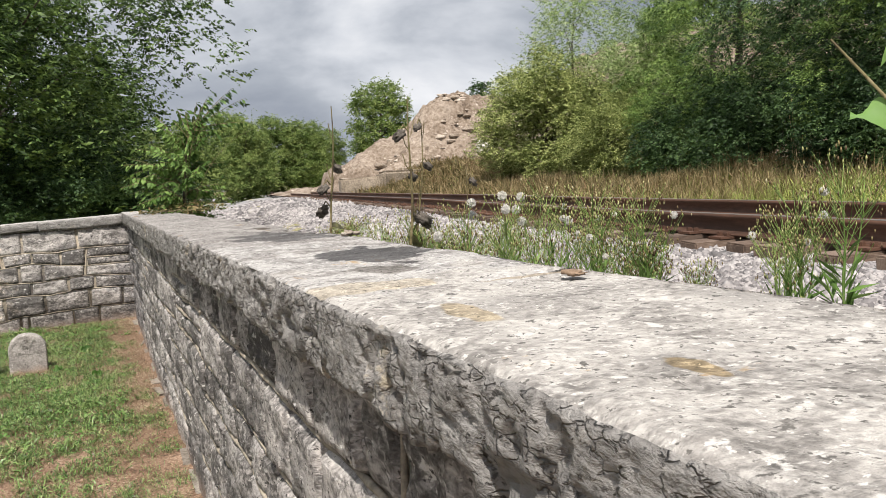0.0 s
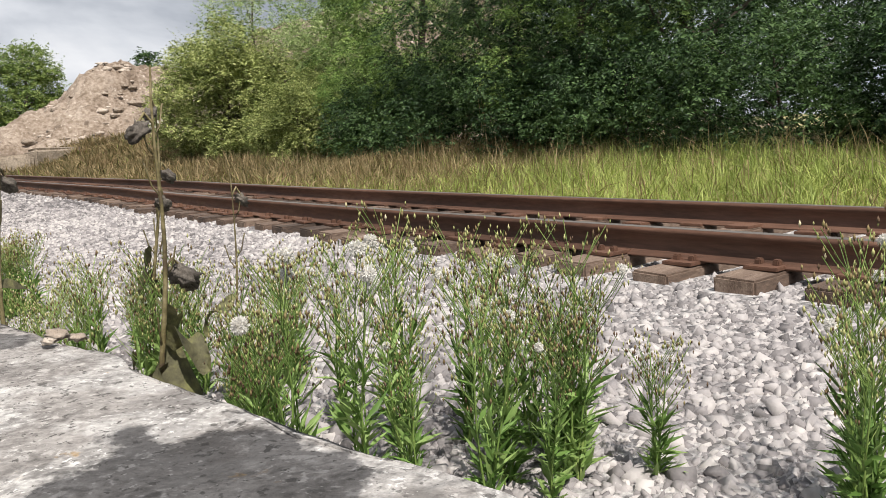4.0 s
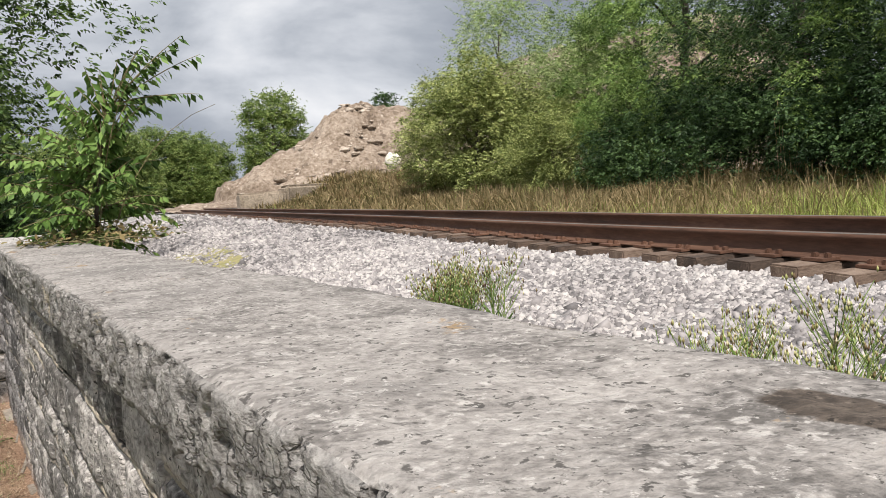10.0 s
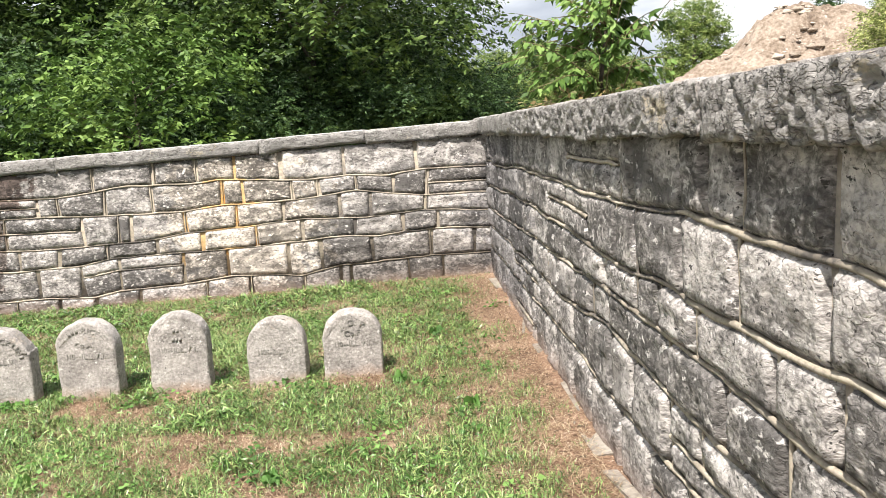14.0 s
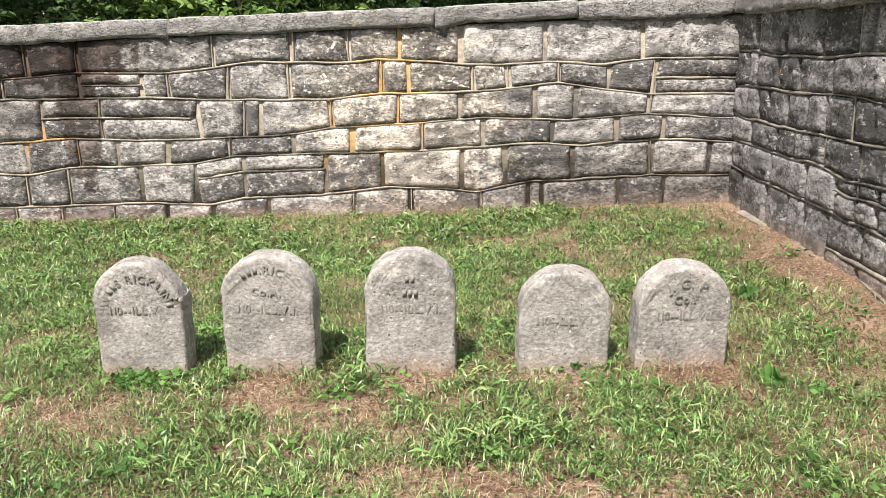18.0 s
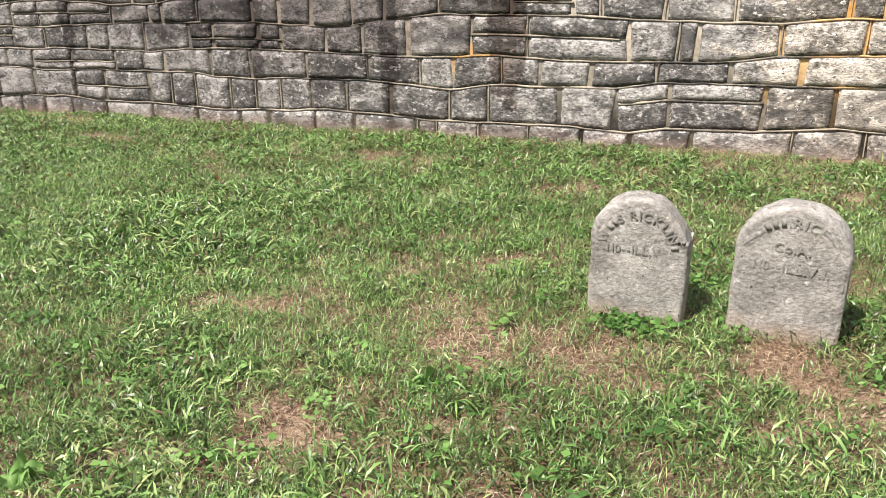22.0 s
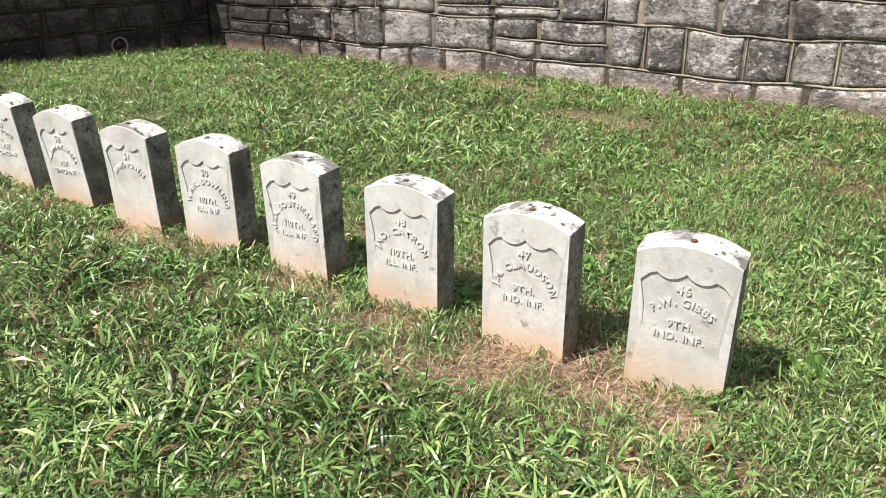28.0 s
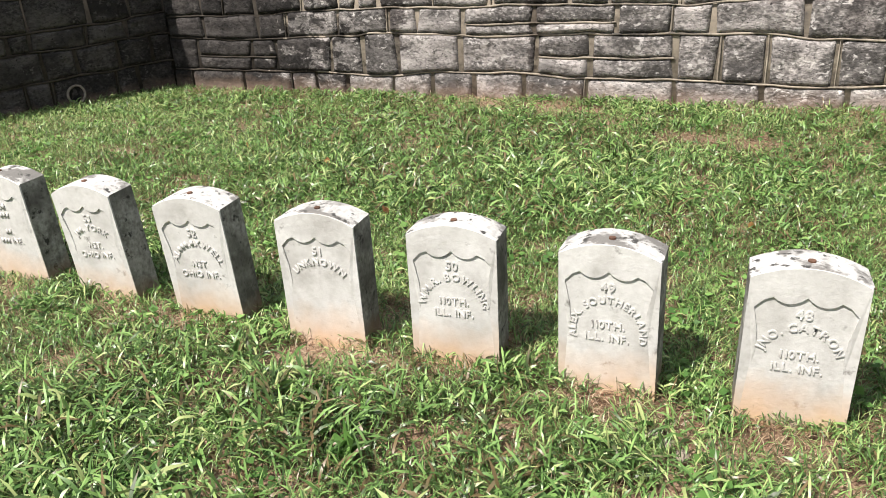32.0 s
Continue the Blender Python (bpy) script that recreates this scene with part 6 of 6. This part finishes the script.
def arched(text, size, zc, radius, track=1.0):
    """Letters standing on a circle of that radius round (0, zc)."""
    steps = [(0.32 if c == " " else glyph(c)[2] * track) * size / radius for c in text]
    a, out = sum(steps) / 2, []
    for c, st in zip(text, steps):
        if c != " ":
            v, f, w = glyph(c)
            m = a - st / 2
            px, pz = (v[:, 0] - w / 2) * size, v[:, 1] * size
            ca, sa = math.cos(m), math.sin(m)
            out.append((np.stack([-(radius + pz) * sa + px * ca, -v[:, 2] * size, zc + (radius + pz) * ca + px * sa], 1), f))
        a -= st
    return out


def inscribe(ob, pieces, depth, mat, label):
    v, f = joined(pieces)
    v[:, 1] = v[:, 1] + depth
    tagged(part("inscription", mesh_of("inscription", v, f, mat), ob, label), kind="stuff")


WORDS = [("46", "P.W. GIBBS", "9TH.", "IND. INF."), ("47", "J.M. CLAUDSON", "9TH.", "IND. INF."), ("48", "JNO. CATRON", "110TH.", "ILL. INF."), ("49", "ALEX. SOUTHERLAND", "110TH.", "ILL. INF."), ("50", "WM.R. BOWLING", "110TH.", "ILL. INF."),
         ("51", "UNKNOWN", "", ""), ("52", "AL###.#XWELL", "41ST", "OHIO INF."), ("53", "J##. YORK", "41ST.", "OHIO INF."), ("5#", "###", "##.", "### INF.")]
for ob, (num, name, unit, arm) in zip(white_stones, WORDS):
    size = 0.030 if len(name) < 14 else 0.028
    radius = 0.10 if len(name) < 11 else 0.082
    rows = [straight(num, 0.035, 0.304), arched(name, size, 0.276 - radius - 0.004, radius, 0.98)]
    if unit:
        rows += [straight(unit, 0.030, 0.207 if radius > 0.09 else 0.199), straight(arm, 0.030, 0.171 if radius > 0.09 else 0.163)]
    for row in rows:
        inscribe(ob, row, 0.0042, M["white_stone"], "raised marble letters")
    bm = bmesh.new()
    bmesh.ops.create_cone(bm, cap_ends=True, segments=12, radius1=0.009, radius2=0.009, depth=0.006)
    part("iron_plug", bm_mesh("iron_plug", bm, M["rail"]), ob, "small rusty iron plug in the top", Matrix.Translation((0.0, 0.04, WHITE_H + 0.001)))

# Letters stand proud; dark colour supplies the shade that cut ones would hold
M["letter_dark"] = material("cut_letter_shade", [(0.3, (0.18, 0.172, 0.155)), (0.7, (0.30, 0.285, 0.26))], 8, 50, 0.4, 0.95, 0.3, 80)
UNIT = "110--ILL.V.I."
ROUND_WORDS = [(arched("W##S RICKLIN#", 0.044, 0.30, 0.115) + straight(UNIT, 0.044, 0.285)), (arched("###.RICE", 0.046, 0.29, 0.145) + straight("Co.A.", 0.044, 0.345) + straight(UNIT, 0.046, 0.275)),
               (straight("##", 0.04, 0.39) + straight("###", 0.04, 0.335) + straight(UNIT, 0.044, 0.27)), straight(UNIT, 0.042, 0.215), (arched("J. G. P", 0.05, 0.21, 0.13) + straight("Co.F", 0.044, 0.28) + straight(UNIT, 0.042, 0.215))]
for ob, pieces in zip(round_stones, ROUND_WORDS):
    v, f = joined(pieces)
    v[:, 1] = v[:, 1] * 0.6
    inscribe(ob, [(v, f)], -0.0022, M["letter_dark"], "dark letters drawn in for worn cut ones")


# ---- small things ----
M["foot_stone"] = material("footing_stone", [(0.25, (0.120, 0.100, 0.080)), (0.55, (0.240, 0.212, 0.180)), (0.85, (0.336, 0.304, 0.264))], 5, 40, 0.5, 0.95, 0.6, 60, "object", 0.2)
# flat footing stones along the foot of the east wall
rng = np.random.default_rng(52)
u = 0.35
while u < 12.5:
    L = rng.uniform(0.22, 0.6)
    if rng.random() < 0.6:
        w = rng.uniform(0.06, 0.13)
        c = east_at(np.array(u + L / 2), np.array(0.0), np.array(w / 2 + 0.005))
        z = float(yard_z(c[0], c[1]))
        part("footing_stone", box_mesh("footing_stone", (w, L, 0.07), M["foot_stone"], 0.024, 0.03, u), east, m=Matrix.Translation((c[0], c[1], z - 0.030)) @ Matrix.Rotation(0.048 + rng.normal(0, 0.10), 4, "Z"))
    u += L + rng.uniform(0.02, 0.25)

# drain in the west wall
M["hollow"] = material("pipe_shade", [(0.3, (0.006, 0.006, 0.006)), (0.7, (0.012, 0.011, 0.010))], 5, 30, 0.2, 0.95, 0, 1)
drain = thing("drain_pipe", "dark clay drain outlet low in the wall", "pipe", Matrix.Translation(west_at(np.array(0.93), np.array(0.13), np.array(0.03))) @ Matrix.Rotation(-math.atan(0.25), 4, "Z") @ Matrix.Rotation(radians(90), 4, "Y"))
ang = np.arange(24) / 24 * 2 * math.pi
ring = np.stack([np.stack([r * np.cos(ang) * (1 + 0.03 * np.sin(3 * ang)), r * np.sin(ang), np.full(24, z)], 1) for r, z in ((0.078, -0.06), (0.078, 0.012), (0.070, 0.018), (0.062, 0.010), (0.062, -0.06))], 0).reshape(-1, 3)
part("pipe_ring", mesh_of("pipe_ring", ring, grid_faces(5, 24, True), M["foot_stone"], True), drain)
# Near-black disc behind the rim paints in the pipe's unlit inside
disc = np.concatenate([np.stack([0.064 * np.cos(ang), 0.064 * np.sin(ang), np.full(24, -0.002)], 1), [[0, 0, -0.004]]])
part("hollow", mesh_of("hollow", disc, np.stack([np.arange(24), (np.arange(24) + 1) % 24, np.full(24, 24)], 1), M["hollow"]), drain, "black disc painting in the pipe's dark inside")

# rocks: boulder by the mound, rubble on it, chips on the cap
M["rubble"] = material("pale_rubble", [(0.25, (0.198, 0.160, 0.125)), (0.55, (0.378, 0.319, 0.265)), (0.85, (0.540, 0.479, 0.413))], 2, 14, 0.4, 0.95, 0.7, 20, "object", 0.2)


M["chip"] = material("brown_chip", [(0.25, (0.13, 0.085, 0.055)), (0.6, (0.27, 0.19, 0.13)), (0.9, (0.40, 0.31, 0.23))], 20, 90, 0.4, 0.95, 0.7, 90)


def rock(label, x, y, z, size, seed, group="", rough=0.4, mat="rubble"):
    g = np.random.default_rng(seed)
    v, f = blob((0, 0, 0), np.array(size), g, rough, 9)
    return thing("rock", label, "rock", Matrix.Translation((x, y, z)), group, me=mesh_of("rock", v, f, M[mat]))


M["ledge"] = material("grey_ledge_stone", [(0.25, (0.162, 0.133, 0.103)), (0.55, (0.314, 0.262, 0.205)), (0.85, (0.456, 0.391, 0.319))], 1.2, 9, 0.5, 0.95, 0.8, 12, "object", 0.15)
M["pale_rock"] = material("cream_rock", [(0.25, (0.50, 0.46, 0.40)), (0.6, (0.72, 0.69, 0.63)), (0.9, (0.82, 0.80, 0.76))], 1.5, 12, 0.4, 0.95, 0.6, 20)
rng = np.random.default_rng(60)
x = 13.2
while x < 24.5:
    L = rng.uniform(2.2, 4.2)
    top = float(np.interp(x, [11.6, 18, 23], [1.95, 2.5, 3.1])) + rng.normal(0, 0.06)
    slab = thing("stone_slab", "grey stone slab in the ledge before the mound", "stone slab", Matrix.Translation((x + L / 2, 41.8 + rng.normal(0, 0.15), top / 2 + 0.3)) @ Matrix.Rotation(rng.normal(0, 0.05), 4, "Z"), group="ledge before the mound", me=box_mesh("stone_slab", (L - 0.04, 1.5, top - 0.6), M["ledge"], 0.14, 0.16, x))
    x += L
rock("large cream boulder on the ledge before the mound", 23.9, 41.7, 3.65, (0.62, 0.55, 0.6), 3, "", 0.3, "pale_rock")
rock("broken cream boulder on the ledge before the mound", 25.0, 41.6, 3.3, (0.6, 0.5, 0.4), 4, "", 0.4, "pale_rock")
rng = np.random.default_rng(61)
for i in range(110):
    a, r = rng.uniform(2.7, 5.4), rng.uniform(0.08, 0.75)
    x, y = 26.4 + math.cos(a) * r * 14, 52.5 + math.sin(a) * r * 9.3
    z = 1.3 + float(np.interp(r, [0, 0.10, 0.35, 0.62, 0.72, 1.0], [8.3, 7.3, 4.4, 1.8, 1.5, 0.0]))
    q = rng.uniform(0.08, 0.34)
    rock("broken rock lying on the mound", x, y, z, (q * 1.5, q, q * 0.6), 100 + i, "rubble on the mound", 0.9)
for i, (x, y, q) in enumerate([(0.97, -10.75, 0.022), (0.985, -8.90, 0.022), (1.00, -8.97, 0.015), (0.95, -8.95, 0.012)]):
    rock("flat chip of brown stone on the capping" if i == 0 else "small broken chip of pale stone on the capping", x, y, 1.480, (q, q * 1.3, q * (0.28 if i == 0 else 0.5)), 200 + i, "chips on the capping", 0.9, "chip" if i == 0 else "rubble")

# fallen leaves on the lawn
M["fallen"] = material("fallen_leaf", [(0.25, (0.14, 0.06, 0.025)), (0.6, (0.30, 0.14, 0.055)), (0.9, (0.42, 0.26, 0.10))], 6, 40, 0.3, 0.8, 0.2, 60, "object", 0.3)
rng = np.random.default_rng(71)
for x, y in [(-6.2, -3.72), (-7.5, -2.3), (-8.4, -2.1), (-6.9, -2.2), (-5.2, -4.4), (-9.6, -2.0), (-8.9, -2.6), (-3.4, -4.4), (-7.9, -4.2), (-10.3, -1.8), (-5.9, -1.9), (-4.9, -4.9), (-9.2, -1.5), (-7.0, -1.2)]:
    v, f = withered_leaf((0, 0, 0), 0.05, 0.036, rng.uniform(0, 6.28), 0.25, rng)
    thing("fallen_leaf", "dry brown fallen leaf on the grass", "leaf", Matrix.Translation((x, y, float(yard_z(x, y)) + 0.045)), "fallen leaves", me=mesh_of("fallen_leaf", v, f, M["fallen"], True))
for x, y in [(-2.97, -3.22), (-0.95, -3.2), (-7.5, -3.72), (-7.46, -3.75), (-7.54, -3.7)]:
    rock("small white pebble on the soil", x, y, float(yard_z(x, y)) + 0.01, (0.018, 0.022, 0.013), int(-x * 100), "pebbles on the soil")

# twig of a sapling outside the wall
twig = thing("sapling", "young twig with fresh green leaves outside the wall", "sapling", Matrix.Translation((1.66, -11.33, 0.52)))
line = np.array([(0, 0, 0), (-0.06, 0.02, 0.6), (-0.20, 0.08, 1.0), (-0.32, 0.14, 1.20), (-0.40, 0.22, 1.346)])
part("stem", mesh_of("stem", *tube(line, [0.008, 0.006, 0.005, 0.0035, 0.002], 6), M["stalk"], True), twig)
rng = np.random.default_rng(81)
for k, (c, heading, droop) in enumerate([((-0.33, 0.15, 1.21), 2.4, -0.1), ((-0.32, 0.14, 1.20), 0.2, 0.1), ((-0.29, 0.13, 1.33), 2.78, 0.2), ((-0.29, 0.12, 1.385), 2.7, -0.25), ((-0.27, 0.11, 1.13), 1.0, 0.3), ((-0.22, 0.09, 1.04), 2.0, 0.2), ((-0.15, 0.06, 0.86), 0.5, 0.3), ((-0.24, 0.10, 1.06), -0.5, 0.2)]):
    part("leaf", mesh_of("leaf", *withered_leaf(c, 0.085, 0.042, heading, droop, rng), M["clover"], True), twig)

# arching bare shoots and dead vine over the cap by the sapling
for i, (x, y, dx, dy, h) in enumerate([(0.75, -2.3, 0.75, -0.25, 1.1), (0.7, -2.2, 0.3, -0.6, 1.35), (0.72, -2.1, 0.5, 0.1, 1.2)]):
    t = np.linspace(0, 1, 8)
    ln = np.stack([x + dx * t**1.5, y + dy * t**1.5, 1.3 + h * np.sin(t * 1.35)], 1)
    ob = thing("dead_sapling", "thin bare brown dead sapling above the capping", "sapling", group="dead saplings by the corner")
    part("stem", mesh_of("stem", *tube(ln, np.linspace(0.005, 0.0015, 8), 5), M["stalk"], True), ob)
rng = np.random.default_rng(91)
vines = []
for i in range(26):
    x, y = rng.uniform(0.25, 0.75), rng.uniform(-2.9, -1.7)
    t = np.linspace(0, 1, 6)
    a = rng.uniform(0, 6.28)
    vines.append(tube(np.stack([x + 0.35 * t * math.cos(a) + 0.02 * np.sin(9 * t), y + 0.35 * t * math.sin(a), 1.482 + 0.02 * np.sin(t * 3.1) + 0.01 * rng.random()], 1), 0.003, 4))
thing("dead_vine", "tangle of dead vine lying on the capping", "vine", kind="stuff", me=mesh_of("dead_vine", *joined(vines), M["stalk"], True))

# bare pale stems before the wood
for i, (x, y, h) in enumerate([(16.9, 5.1, 2.6), (17.05, 5.3, 2.4), (16.8, 4.85, 1.9), (17.2, 5.0, 2.1)]):
    t = np.linspace(0, 1, 6)
    ln = np.stack([x + 0.05 * np.sin(3 * t + i), y + 0.06 * t, float(outside_z(x, y)) + h * t], 1)
    ob = thing("dead_shrub", "pale bare upright dead shrub before the wood", "shrub", group="dead shrubs before the wood")
    part("stem", mesh_of("stem", *tube(ln, np.linspace(0.011, 0.004, 6), 5), M["dry"], True), ob)
